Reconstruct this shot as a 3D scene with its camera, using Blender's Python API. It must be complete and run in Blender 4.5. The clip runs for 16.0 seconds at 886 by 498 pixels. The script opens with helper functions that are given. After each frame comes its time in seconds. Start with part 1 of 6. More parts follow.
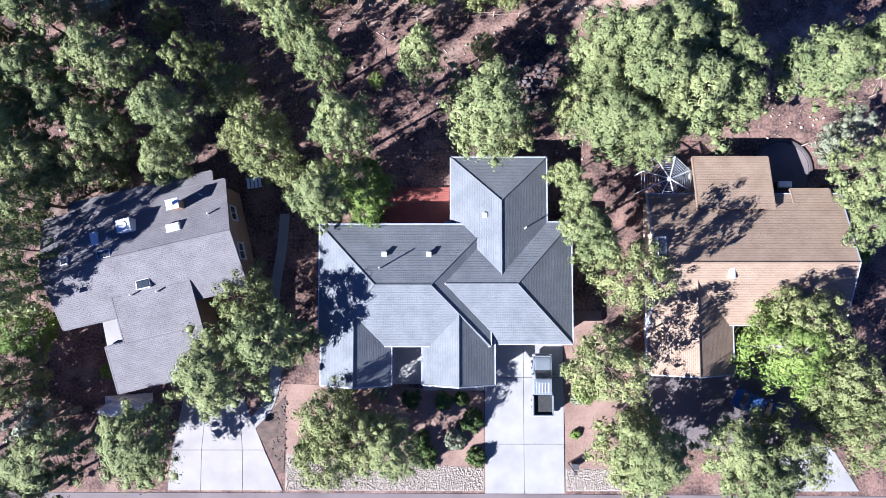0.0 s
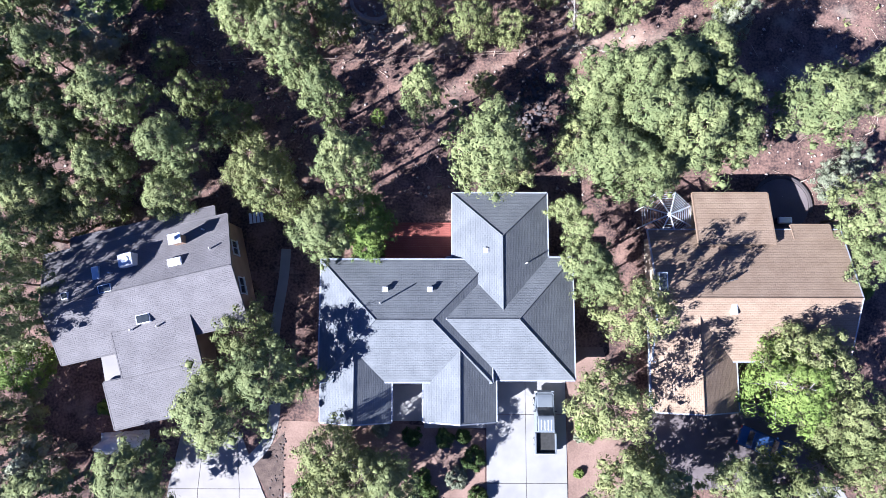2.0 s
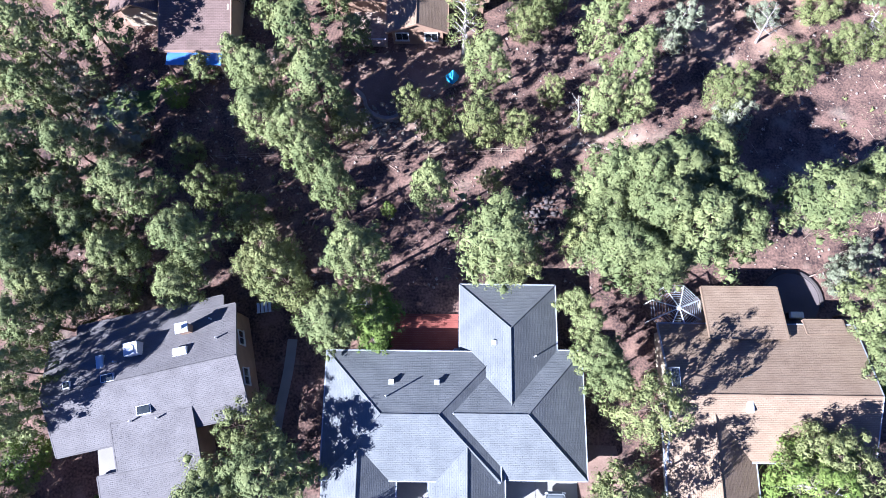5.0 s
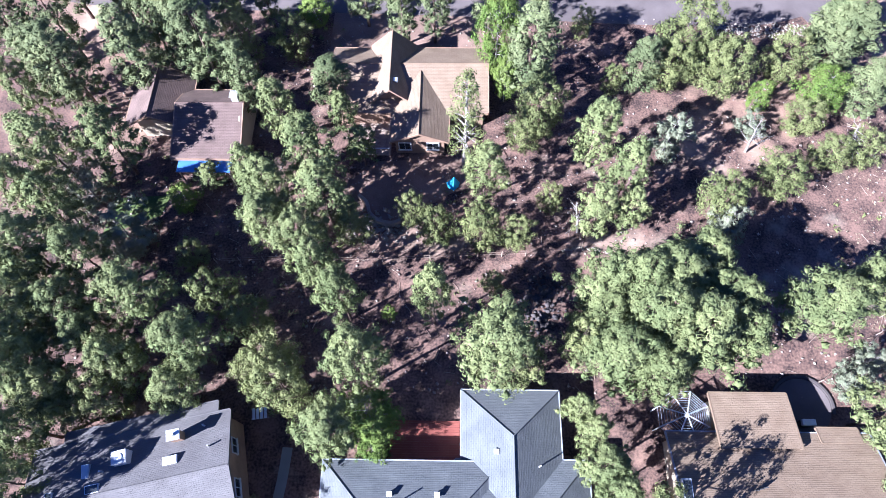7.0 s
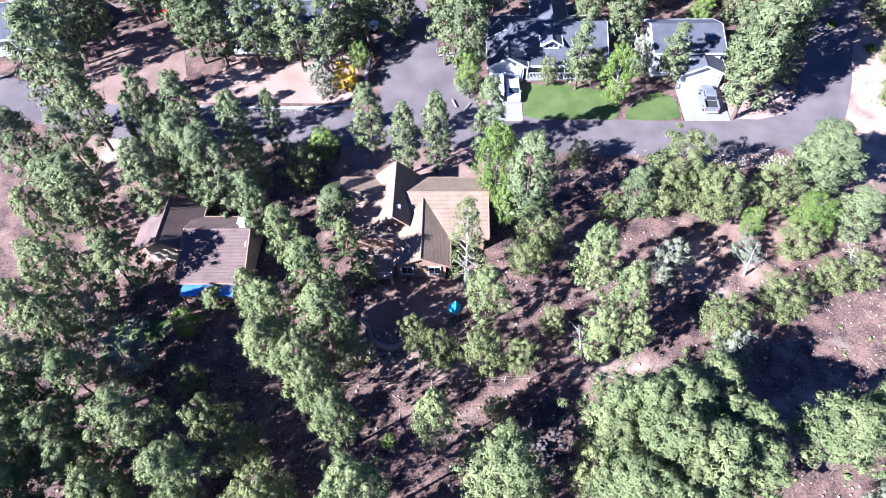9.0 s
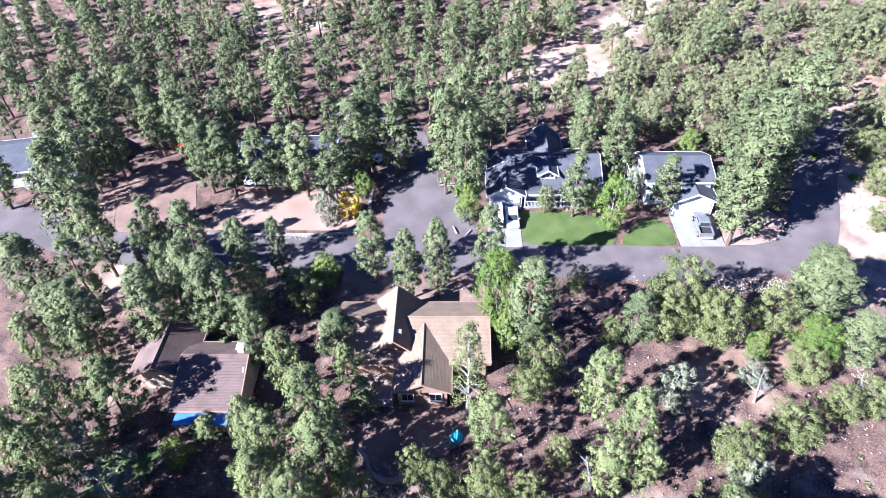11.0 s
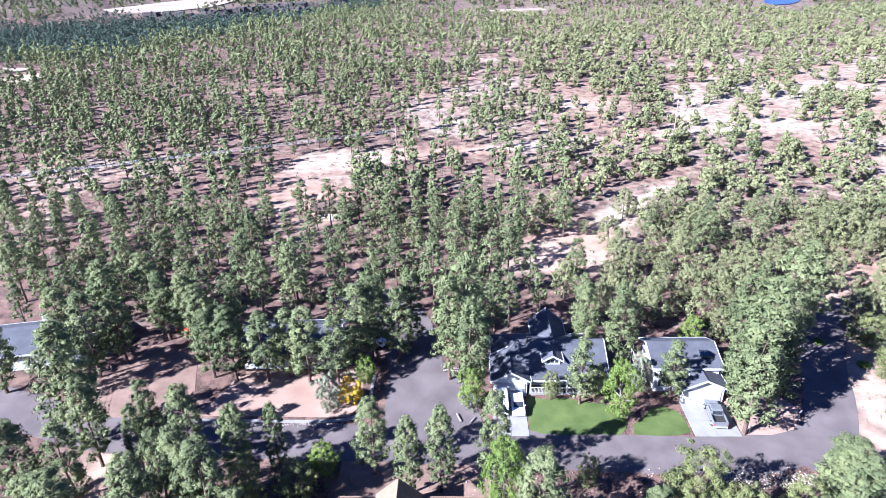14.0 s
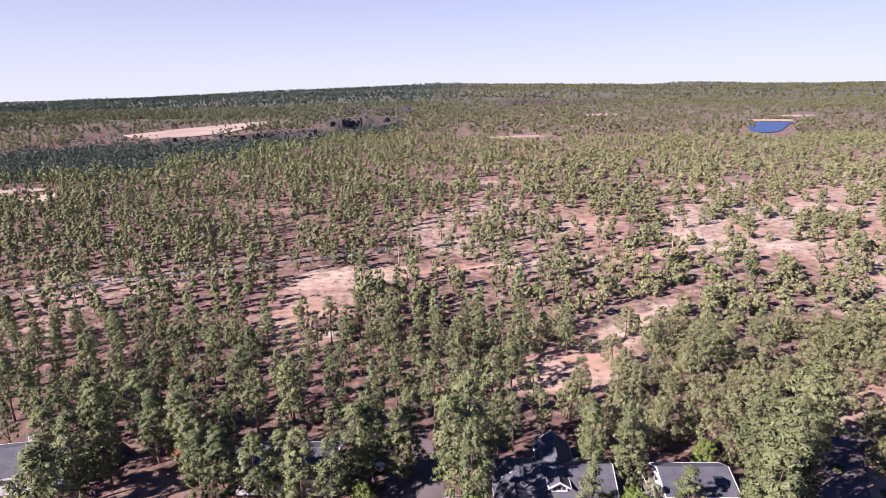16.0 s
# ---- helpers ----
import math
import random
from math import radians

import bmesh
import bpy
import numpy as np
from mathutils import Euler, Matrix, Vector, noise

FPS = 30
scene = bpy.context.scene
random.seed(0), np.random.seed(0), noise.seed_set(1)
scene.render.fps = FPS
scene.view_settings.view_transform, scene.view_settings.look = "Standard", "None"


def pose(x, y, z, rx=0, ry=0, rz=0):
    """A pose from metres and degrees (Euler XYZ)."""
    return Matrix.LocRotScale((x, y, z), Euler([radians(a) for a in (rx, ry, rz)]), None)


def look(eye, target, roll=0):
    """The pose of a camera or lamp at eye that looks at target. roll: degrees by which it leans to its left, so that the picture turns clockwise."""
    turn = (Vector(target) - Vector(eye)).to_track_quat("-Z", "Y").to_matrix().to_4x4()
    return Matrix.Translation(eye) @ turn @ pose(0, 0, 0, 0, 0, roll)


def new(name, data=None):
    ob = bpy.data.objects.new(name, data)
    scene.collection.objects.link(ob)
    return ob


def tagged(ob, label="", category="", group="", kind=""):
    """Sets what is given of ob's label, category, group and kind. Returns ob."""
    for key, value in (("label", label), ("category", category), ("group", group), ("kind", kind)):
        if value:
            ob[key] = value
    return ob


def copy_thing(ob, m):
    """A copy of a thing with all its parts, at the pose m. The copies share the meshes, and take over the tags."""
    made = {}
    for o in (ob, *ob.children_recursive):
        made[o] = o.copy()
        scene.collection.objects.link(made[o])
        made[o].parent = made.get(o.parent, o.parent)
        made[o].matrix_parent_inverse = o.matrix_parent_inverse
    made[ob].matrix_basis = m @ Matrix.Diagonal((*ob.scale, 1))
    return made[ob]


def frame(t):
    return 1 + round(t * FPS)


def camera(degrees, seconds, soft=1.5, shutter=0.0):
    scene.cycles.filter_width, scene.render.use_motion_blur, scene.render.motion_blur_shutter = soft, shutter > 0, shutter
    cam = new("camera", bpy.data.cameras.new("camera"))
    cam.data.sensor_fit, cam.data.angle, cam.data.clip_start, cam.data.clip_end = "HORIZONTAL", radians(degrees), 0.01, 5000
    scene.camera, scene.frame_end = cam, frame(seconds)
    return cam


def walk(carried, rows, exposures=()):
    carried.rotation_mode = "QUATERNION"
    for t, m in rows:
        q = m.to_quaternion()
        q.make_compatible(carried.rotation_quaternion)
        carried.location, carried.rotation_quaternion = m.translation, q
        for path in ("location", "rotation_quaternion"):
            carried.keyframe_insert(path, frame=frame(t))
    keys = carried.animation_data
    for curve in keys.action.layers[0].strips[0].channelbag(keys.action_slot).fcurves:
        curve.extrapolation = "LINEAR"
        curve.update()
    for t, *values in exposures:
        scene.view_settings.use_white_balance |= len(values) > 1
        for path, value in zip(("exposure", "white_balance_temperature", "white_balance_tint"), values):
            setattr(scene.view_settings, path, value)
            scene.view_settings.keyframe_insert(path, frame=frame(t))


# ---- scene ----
# camera: a drone that hovers over the houses and tilts up from the ground to the horizon
H = 58.0
cam = camera(70.47, 16.0, 0.75)
# seconds, tilt from straight down, lean, turn
TURNS = [
    (0.0, 3.70, 0.00, -0.00), (0.5, 4.30, 0.07, 0.09), (1.0, 5.06, 0.11, 0.17), (1.5, 5.94, 0.12, 0.17),
    (2.0, 6.90, 0.10, 0.11), (2.5, 7.94, 0.15, 0.14), (3.0, 9.15, 0.25, 0.17), (3.5, 10.53, 0.36, 0.24),
    (4.0, 11.95, 0.50, 0.49), (6.5, 21.91, 0.76, 0.88), (7.0, 24.64, 0.75, 0.88), (7.5, 27.33, 0.81, 0.82),
    (8.0, 30.14, 0.84, 0.83), (8.5, 32.98, 0.90, 0.84), (9.0, 35.89, 0.92, 0.90), (11.5, 50.04, 1.09, 0.92),
    (12.0, 52.85, 1.10, 0.97), (12.5, 55.67, 1.07, 1.03), (13.0, 58.42, 1.07, 1.08), (13.5, 61.19, 1.05, 1.20),
    (14.0, 64.00, 1.05, 1.30), (14.5, 66.78, 1.02, 1.40), (15.0, 69.48, 1.00, 1.44), (15.5, 72.19, 0.93, 1.48),
    (16.0, 74.70, 0.92, 1.51)]
LIGHT = [(0.0, 2.40, 5020, 16), (4.0, 2.54, 4920, 16), (9.0, 2.58, 4800, 18), (12.5, 2.45, 4860, 16), (14.5, 2.38, 4840, 18), (15.0, 1.92, 5160, 46), (15.5, 1.81, 5350, 44), (16.0, 1.74, 5800, 34)]
walk(cam, [(t, pose(0, 0, H, a, b, c)) for t, a, b, c in TURNS], LIGHT)

# ---- light: low sun from the south-west, clear sky ----
SUN_AZ, SUN_EL = radians(239), radians(32.5)
sky = bpy.data.worlds.new("sky")
scene.world = sky
sky.use_nodes = True
sn = sky.node_tree
st = sn.nodes.new("ShaderNodeTexSky")
st.sky_type, st.sun_disc, st.sun_elevation, st.sun_rotation = "NISHITA", False, SUN_EL, SUN_AZ
st.ozone_density, st.altitude, st.dust_density = 3.0, 2000, 0.1
sn.nodes["Background"].inputs["Strength"].default_value = 0.0205
veil = sn.nodes.new("ShaderNodeMix")  # pale haze low over the horizon
veil.data_type = "RGBA"
veil.inputs["B"].default_value = (14.0, 14.6, 12.8, 1)
tc, sep, low = sn.nodes.new("ShaderNodeTexCoord"), sn.nodes.new("ShaderNodeSeparateXYZ"), sn.nodes.new("ShaderNodeMapRange")
low.inputs["From Min"].default_value, low.inputs["From Max"].default_value = -0.02, 0.36
low.inputs["To Min"].default_value, low.inputs["To Max"].default_value = 0.8, 0.0
sn.links.new(tc.outputs["Generated"], sep.inputs[0])
sn.links.new(sep.outputs["Z"], low.inputs["Value"])
sn.links.new(low.outputs["Result"], veil.inputs["Factor"])
blue = sn.nodes.new("ShaderNodeMix")  # the deep blue of a high-altitude sky
blue.data_type, blue.blend_type = "RGBA", "MULTIPLY"
blue.inputs["Factor"].default_value, blue.inputs["B"].default_value = 1.0, (0.72, 0.90, 1.45, 1)
sn.links.new(st.outputs[0], blue.inputs["A"])
sn.links.new(blue.outputs["Result"], veil.inputs["A"])
sn.links.new(veil.outputs["Result"], sn.nodes["Background"].inputs["Color"])
sun = new("sun", bpy.data.lights.new("sun", "SUN"))
sun.data.energy, sun.data.angle, sun.data.color = 5.0, radians(0.5), (1.0, 0.885, 0.72)
to_sun = Vector((math.sin(SUN_AZ) * math.cos(SUN_EL), math.cos(SUN_AZ) * math.cos(SUN_EL), math.sin(SUN_EL)))
sun.matrix_world = look(to_sun * 200, (0, 0, 0))

# ---- materials ----
def surface(name, a, b, scale=2.0, rough=0.85, bump=0.3, fine=25.0, metal=0.0, island=0.0, spec=0.3, grain=0.6):
    """Two-scale surface: patches between colours a and b, fine grain and relief, metres as units."""
    m = bpy.data.materials.new(name)
    m.use_nodes = True
    nt = m.node_tree
    n, l = nt.nodes, nt.links
    p = n["Principled BSDF"]
    p.inputs["Roughness"].default_value, p.inputs["Metallic"].default_value = rough, metal
    p.inputs["Specular IOR Level"].default_value = spec
    geo = n.new("ShaderNodeNewGeometry")
    big, small = n.new("ShaderNodeTexNoise"), n.new("ShaderNodeTexNoise")
    big.inputs["Scale"].default_value, small.inputs["Scale"].default_value = scale, fine
    big.inputs["Detail"].default_value, small.inputs["Detail"].default_value = 5, 3
    for t in (big, small):
        l.new(geo.outputs["Position"], t.inputs["Vector"])
    mix = n.new("ShaderNodeMix")
    mix.data_type = "RGBA"
    mix.inputs["A"].default_value, mix.inputs["B"].default_value = (*a, 1), (*b, 1)
    add = n.new("ShaderNodeMath")
    add.operation = "MULTIPLY_ADD"
    add.inputs[1].default_value, add.inputs[2].default_value = grain, -grain / 2
    l.new(small.outputs["Fac"], add.inputs[0])
    tot = n.new("ShaderNodeMath")
    tot.operation = "ADD"
    l.new(add.outputs[0], tot.inputs[0])
    ramp = n.new("ShaderNodeMapRange")
    ramp.inputs["From Min"].default_value, ramp.inputs["From Max"].default_value = 0.3, 0.7
    l.new(big.outputs["Fac"], ramp.inputs["Value"])
    l.new(ramp.outputs["Result"], tot.inputs[1])
    last = tot.outputs[0]
    if island:
        isl = n.new("ShaderNodeMath")
        isl.operation = "MULTIPLY_ADD"
        isl.inputs[1].default_value = island
        l.new(geo.outputs["Random Per Island"], isl.inputs[0])
        l.new(last, isl.inputs[2])
        last = isl.outputs[0]
    l.new(last, mix.inputs["Factor"])
    l.new(mix.outputs["Result"], p.inputs["Base Color"])
    if bump:
        bp = n.new("ShaderNodeBump")
        bp.inputs["Strength"].default_value, bp.inputs["Distance"].default_value = bump, 0.03
        l.new(small.outputs["Fac"], bp.inputs["Height"])
        l.new(bp.outputs["Normal"], p.inputs["Normal"])
    return m


def shingle_material(name, a, b, c):
    """Asphalt shingles: courses in metres along the UV, each tab its own shade."""
    m = surface(name, a, b, 0.7, 0.9, 0.25, 14)
    nt = m.node_tree
    n, l = nt.nodes, nt.links
    p = n["Principled BSDF"]
    uv = n.new("ShaderNodeUVMap")
    br = n.new("ShaderNodeTexBrick")
    br.inputs["Scale"].default_value = 1.0
    br.inputs["Brick Width"].default_value, br.inputs["Row Height"].default_value = 0.38, 0.16
    br.inputs["Mortar Size"].default_value, br.inputs["Mortar Smooth"].default_value = 0.016, 0.5
    br.inputs["Color1"].default_value, br.inputs["Color2"].default_value = (0.94, 0.94, 0.94, 1), (1.06, 1.06, 1.06, 1)
    br.inputs["Mortar"].default_value = (*c, 1)
    br.inputs["Bias"].default_value = 0.1
    l.new(uv.outputs["UV"], br.inputs["Vector"])
    mul = n.new("ShaderNodeMix")
    mul.data_type, mul.blend_type = "RGBA", "MULTIPLY"
    mul.inputs["Factor"].default_value = 1.0
    src = p.inputs["Base Color"].links[0].from_socket
    l.new(src, mul.inputs["A"])
    l.new(br.outputs["Color"], mul.inputs["B"])
    l.new(mul.outputs["Result"], p.inputs["Base Color"])
    bp = n.new("ShaderNodeBump")
    bp.inputs["Strength"].default_value, bp.inputs["Distance"].default_value = 0.7, 0.022
    bp.invert = True
    l.new(br.outputs["Fac"], bp.inputs["Height"])
    l.new(bp.outputs["Normal"], p.inputs["Normal"])
    return m


def leaf_material(name, a, b, through_light=0.12, spread=0.15, fine=9.0):
    m = surface(name, a, b, 0.35, 0.75, 0, fine, island=spread, spec=0.12, grain=0.65)
    nt = m.node_tree
    n, l = nt.nodes, nt.links
    p = n["Principled BSDF"]
    out = n["Material Output"]
    tr = n.new("ShaderNodeBsdfTranslucent")
    l.new(p.inputs["Base Color"].links[0].from_socket, tr.inputs["Color"])
    ms = n.new("ShaderNodeMixShader")
    ms.inputs[0].default_value = through_light
    info, own = n.new("ShaderNodeObjectInfo"), n.new("ShaderNodeMath")
    own.operation = "MULTIPLY_ADD"
    own.inputs[1].default_value = 0.55
    own.inputs[2].default_value = -0.28
    l.new(info.outputs["Random"], own.inputs[0])
    mix = p.inputs["Base Color"].links[0].from_node
    plus = n.new("ShaderNodeMath")
    plus.operation = "ADD"
    l.new(mix.inputs["Factor"].links[0].from_socket, plus.inputs[0])
    l.new(own.outputs[0], plus.inputs[1])
    l.new(plus.outputs[0], mix.inputs["Factor"])
    l.new(p.outputs[0], ms.inputs[1])
    l.new(tr.outputs[0], ms.inputs[2])
    l.new(ms.outputs[0], out.inputs["Surface"])
    return m


def ground_material():
    """Pine litter over red soil, pale sand where the sand attribute says so."""
    m = surface("forest_floor", (0.036, 0.023, 0.022), (0.172, 0.106, 0.083), 0.5, 0.95, 1.0, 4.5, grain=2.2)
    nt = m.node_tree
    n, l = nt.nodes, nt.links
    p = n["Principled BSDF"]
    geo = n.new("ShaderNodeNewGeometry")
    at = n.new("ShaderNodeAttribute")
    at.attribute_name = "sand"
    no = n.new("ShaderNodeTexNoise")
    no.inputs["Scale"].default_value, no.inputs["Detail"].default_value = 0.35, 7
    l.new(geo.outputs["Position"], no.inputs["Vector"])
    ad = n.new("ShaderNodeMath")
    ad.operation = "ADD"
    l.new(at.outputs["Fac"], ad.inputs[0])
    l.new(no.outputs["Fac"], ad.inputs[1])
    mr = n.new("ShaderNodeMapRange")
    mr.inputs["From Min"].default_value, mr.inputs["From Max"].default_value = 0.72, 1.15
    l.new(ad.outputs[0], mr.inputs["Value"])
    tone = n.new("ShaderNodeTexNoise")
    tone.inputs["Scale"].default_value, tone.inputs["Detail"].default_value = 0.03, 6
    l.new(geo.outputs["Position"], tone.inputs["Vector"])
    tr = n.new("ShaderNodeMapRange")
    tr.inputs["From Min"].default_value, tr.inputs["From Max"].default_value = 0.4, 0.6
    l.new(tone.outputs["Fac"], tr.inputs["Value"])
    sand = n.new("ShaderNodeMix")
    sand.data_type = "RGBA"
    sand.inputs["A"].default_value, sand.inputs["B"].default_value = (0.315, 0.208, 0.152, 1), (0.365, 0.30, 0.240, 1)
    l.new(tr.outputs["Result"], sand.inputs["Factor"])
    mix = n.new("ShaderNodeMix")
    mix.data_type = "RGBA"
    l.new(mr.outputs["Result"], mix.inputs["Factor"])
    l.new(p.inputs["Base Color"].links[0].from_socket, mix.inputs["A"])
    l.new(sand.outputs["Result"], mix.inputs["B"])
    # far ground turns dark and cool: tree cover, plus haze put into the colour
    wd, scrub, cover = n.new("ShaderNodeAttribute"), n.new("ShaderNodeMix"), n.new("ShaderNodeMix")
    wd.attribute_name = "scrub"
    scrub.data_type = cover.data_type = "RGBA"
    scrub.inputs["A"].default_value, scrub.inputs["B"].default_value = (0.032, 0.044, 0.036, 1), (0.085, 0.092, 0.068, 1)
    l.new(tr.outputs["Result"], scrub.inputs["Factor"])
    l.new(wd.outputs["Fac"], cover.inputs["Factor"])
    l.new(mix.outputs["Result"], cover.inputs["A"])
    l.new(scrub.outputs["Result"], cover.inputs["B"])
    l.new(cover.outputs["Result"], p.inputs["Base Color"])
    return m


FLOOR = ground_material()
BLUE_SHINGLE = shingle_material("blue_grey_shingle", (0.095, 0.102, 0.111), (0.126, 0.134, 0.144), (0.88, 0.88, 0.89))
GREY_SHINGLE = shingle_material("warm_grey_shingle", (0.102, 0.095, 0.099), (0.134, 0.126, 0.130), (0.9, 0.9, 0.9))
BROWN_SHINGLE = shingle_material("tan_shingle", (0.180, 0.129, 0.090), (0.226, 0.168, 0.120), (0.74, 0.72, 0.7))
DARK_SHINGLE = shingle_material("dark_brown_shingle", (0.10, 0.07, 0.062), (0.145, 0.102, 0.092), (0.74, 0.72, 0.7))
SLATE_SHINGLE = shingle_material("slate_shingle", (0.058, 0.060, 0.074), (0.085, 0.088, 0.104), (0.8, 0.8, 0.82))
WHITE = surface("white_paint", (0.40, 0.405, 0.415), (0.5, 0.5, 0.51), 1.5, 0.5, 0.05)
TRIM = surface("pale_trim", (0.22, 0.235, 0.27), (0.28, 0.295, 0.33), 1.5, 0.45, 0.05)
SIDING_TAN = surface("tan_siding", (0.36, 0.30, 0.22), (0.43, 0.36, 0.27), 0.8, 0.7, 0.1)
SIDING_GREY = surface("grey_siding", (0.42, 0.43, 0.45), (0.5, 0.5, 0.52), 0.8, 0.7, 0.1)
SIDING_BROWN = surface("brown_siding", (0.20, 0.13, 0.09), (0.27, 0.18, 0.13), 0.8, 0.75, 0.15)
CONCRETE = surface("concrete", (0.182, 0.177, 0.172), (0.235, 0.229, 0.222), 0.5, 0.85, 0.12, 18)
WARM_CONCRETE = surface("warm_concrete", (0.185, 0.174, 0.165), (0.235, 0.222, 0.211), 0.5, 0.85, 0.12, 18)
ASPHALT = surface("asphalt", (0.088, 0.074, 0.075), (0.134, 0.114, 0.114), 0.25, 0.9, 0.3, 12, spec=0.15)
RED_SOIL = surface("red_gravel", (0.125, 0.082, 0.064), (0.215, 0.145, 0.115), 0.4, 0.95, 0.6, 6, grain=1.2)
RED_CLAY = surface("red_clay", (0.215, 0.142, 0.108), (0.285, 0.205, 0.165), 0.2, 0.95, 0.5, 5)
DRY_GRASS = surface("dry_grass_field", (0.235, 0.185, 0.148), (0.31, 0.25, 0.205), 0.03, 0.95, 0.3, 0.4)
PALE_GRAVEL = surface("pale_gravel", (0.14, 0.115, 0.095), (0.24, 0.205, 0.175), 3.0, 0.9, 0.8, 9)
PALE_STONE = surface("pale_stone", (0.17, 0.145, 0.12), (0.27, 0.235, 0.20), 3.0, 0.85, 0.4, 12, island=0.7)
DARK_MULCH = surface("dark_mulch", (0.05, 0.035, 0.03), (0.11, 0.08, 0.065), 1.5, 0.95, 0.8, 8)
LAWN = surface("lawn", (0.046, 0.072, 0.016), (0.090, 0.118, 0.034), 0.35, 0.8, 0.6, 9)
DECK_RED = surface("red_deck", (0.15, 0.042, 0.032), (0.20, 0.065, 0.048), 1.0, 0.75, 0.2, 12)
BARK = surface("pine_bark", (0.062, 0.042, 0.034), (0.135, 0.092, 0.074), 2.5, 0.95, 0.9, 9)
GREY_BARK = surface("grey_bark", (0.17, 0.15, 0.145), (0.29, 0.265, 0.25), 2.5, 0.95, 0.6, 9)
PINE = leaf_material("pine_needles", (0.091, 0.112, 0.046), (0.182, 0.202, 0.084))
TALL_PINE = leaf_material("tall_pine_needles", (0.071, 0.090, 0.042), (0.152, 0.171, 0.079), 0.12)
PALE_JUNIPER = leaf_material("pale_juniper_leaves", (0.105, 0.114, 0.055), (0.182, 0.189, 0.092))
OAK = leaf_material("juniper_leaves", (0.092, 0.108, 0.041), (0.176, 0.189, 0.076))
BRIGHT_LEAF = leaf_material("bright_leaves", (0.083, 0.127, 0.026), (0.158, 0.204, 0.050))
GREY_LEAF = leaf_material("grey_green_leaves", (0.118, 0.131, 0.087), (0.194, 0.205, 0.139))
YELLOW_LEAF = leaf_material("yellow_leaves", (0.410, 0.279, 0.022), (0.515, 0.368, 0.036))
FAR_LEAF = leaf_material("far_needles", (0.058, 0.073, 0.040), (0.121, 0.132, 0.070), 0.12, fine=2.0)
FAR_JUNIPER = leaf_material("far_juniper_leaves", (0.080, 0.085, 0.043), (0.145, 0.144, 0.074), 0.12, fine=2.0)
# darker and bluer than other needles: canyon shade and distance haze in the colour
SHADE_HAZE_PINE = leaf_material("shade_haze_needles", (0.032, 0.050, 0.041), (0.059, 0.082, 0.063), 0.1, fine=2.0)
ROCK = surface("rock", (0.16, 0.13, 0.12), (0.36, 0.30, 0.26), 0.6, 0.9, 0.7, 4)
WATER = surface("lake_water", (0.012, 0.04, 0.14), (0.02, 0.055, 0.17), 0.02, 0.35, 0.05, 0.5, spec=0.5)
GLASS_DARK = surface("window_glass", (0.02, 0.025, 0.03), (0.04, 0.045, 0.05), 2, 0.06, 0, spec=0.6)
METAL = surface("galvanised_metal", (0.55, 0.56, 0.58), (0.66, 0.67, 0.68), 3, 0.4, 0.05, metal=0.6)
DARK_METAL = surface("dark_metal", (0.03, 0.03, 0.035), (0.06, 0.06, 0.065), 3, 0.5, 0.05)
WOOD = surface("weathered_wood", (0.20, 0.15, 0.12), (0.33, 0.26, 0.21), 3, 0.85, 0.3, 14)
SILVER = surface("silver_paint", (0.17, 0.19, 0.21), (0.20, 0.22, 0.24), 1, 0.28, 0, metal=0.35, spec=0.6)
BLUE_PAINT = surface("blue_paint", (0.03, 0.06, 0.16), (0.04, 0.08, 0.19), 1, 0.25, 0, spec=0.6)
WHITE_PAINT = surface("white_car_paint", (0.75, 0.76, 0.77), (0.8, 0.8, 0.8), 1, 0.25, 0, spec=0.6)
GREY_PAINT = surface("grey_car_paint", (0.15, 0.155, 0.17), (0.19, 0.195, 0.21), 1, 0.3, 0, metal=0.3, spec=0.6)
RUBBER = surface("rubber", (0.018, 0.018, 0.018), (0.03, 0.03, 0.03), 4, 0.9, 0.1)
BLUE_METAL = surface("blue_metal_roof", (0.07, 0.17, 0.42), (0.10, 0.22, 0.5), 1, 0.35, 0.05, metal=0.2)
BLUE_CLOTH = surface("blue_cloth", (0.05, 0.32, 0.55), (0.08, 0.4, 0.65), 2, 0.7, 0.1)
RED_PAINT = surface("red_paint", (0.4, 0.03, 0.02), (0.5, 0.05, 0.03), 1, 0.4, 0)
# dark rock; also carries painted shade on cliffs, terrace edging and the pine rocks
BASALT_AND_SHADE = surface("basalt", (0.035, 0.03, 0.035), (0.10, 0.085, 0.08), 0.08, 0.95, 0.8, 0.5)

# ---- makers ----
RNG = np.random.default_rng(7)


def thing(name, at=(0, 0, 0), turn=0.0, label="", category="", group="", kind=""):
    ob = new(name)
    ob.empty_display_size = 0.2
    ob.matrix_world = pose(*at, 0, 0, turn)
    return tagged(ob, label, category, group, kind)


def part(name, bm, material, parent=None, label=""):
    """Links a bmesh as one mesh object under a thing or a part."""
    me = bpy.data.meshes.new(name)
    bm.to_mesh(me)
    bm.free()
    me.materials.append(material)
    ob = new(name, me)
    ob.parent = parent
    return tagged(ob, label)


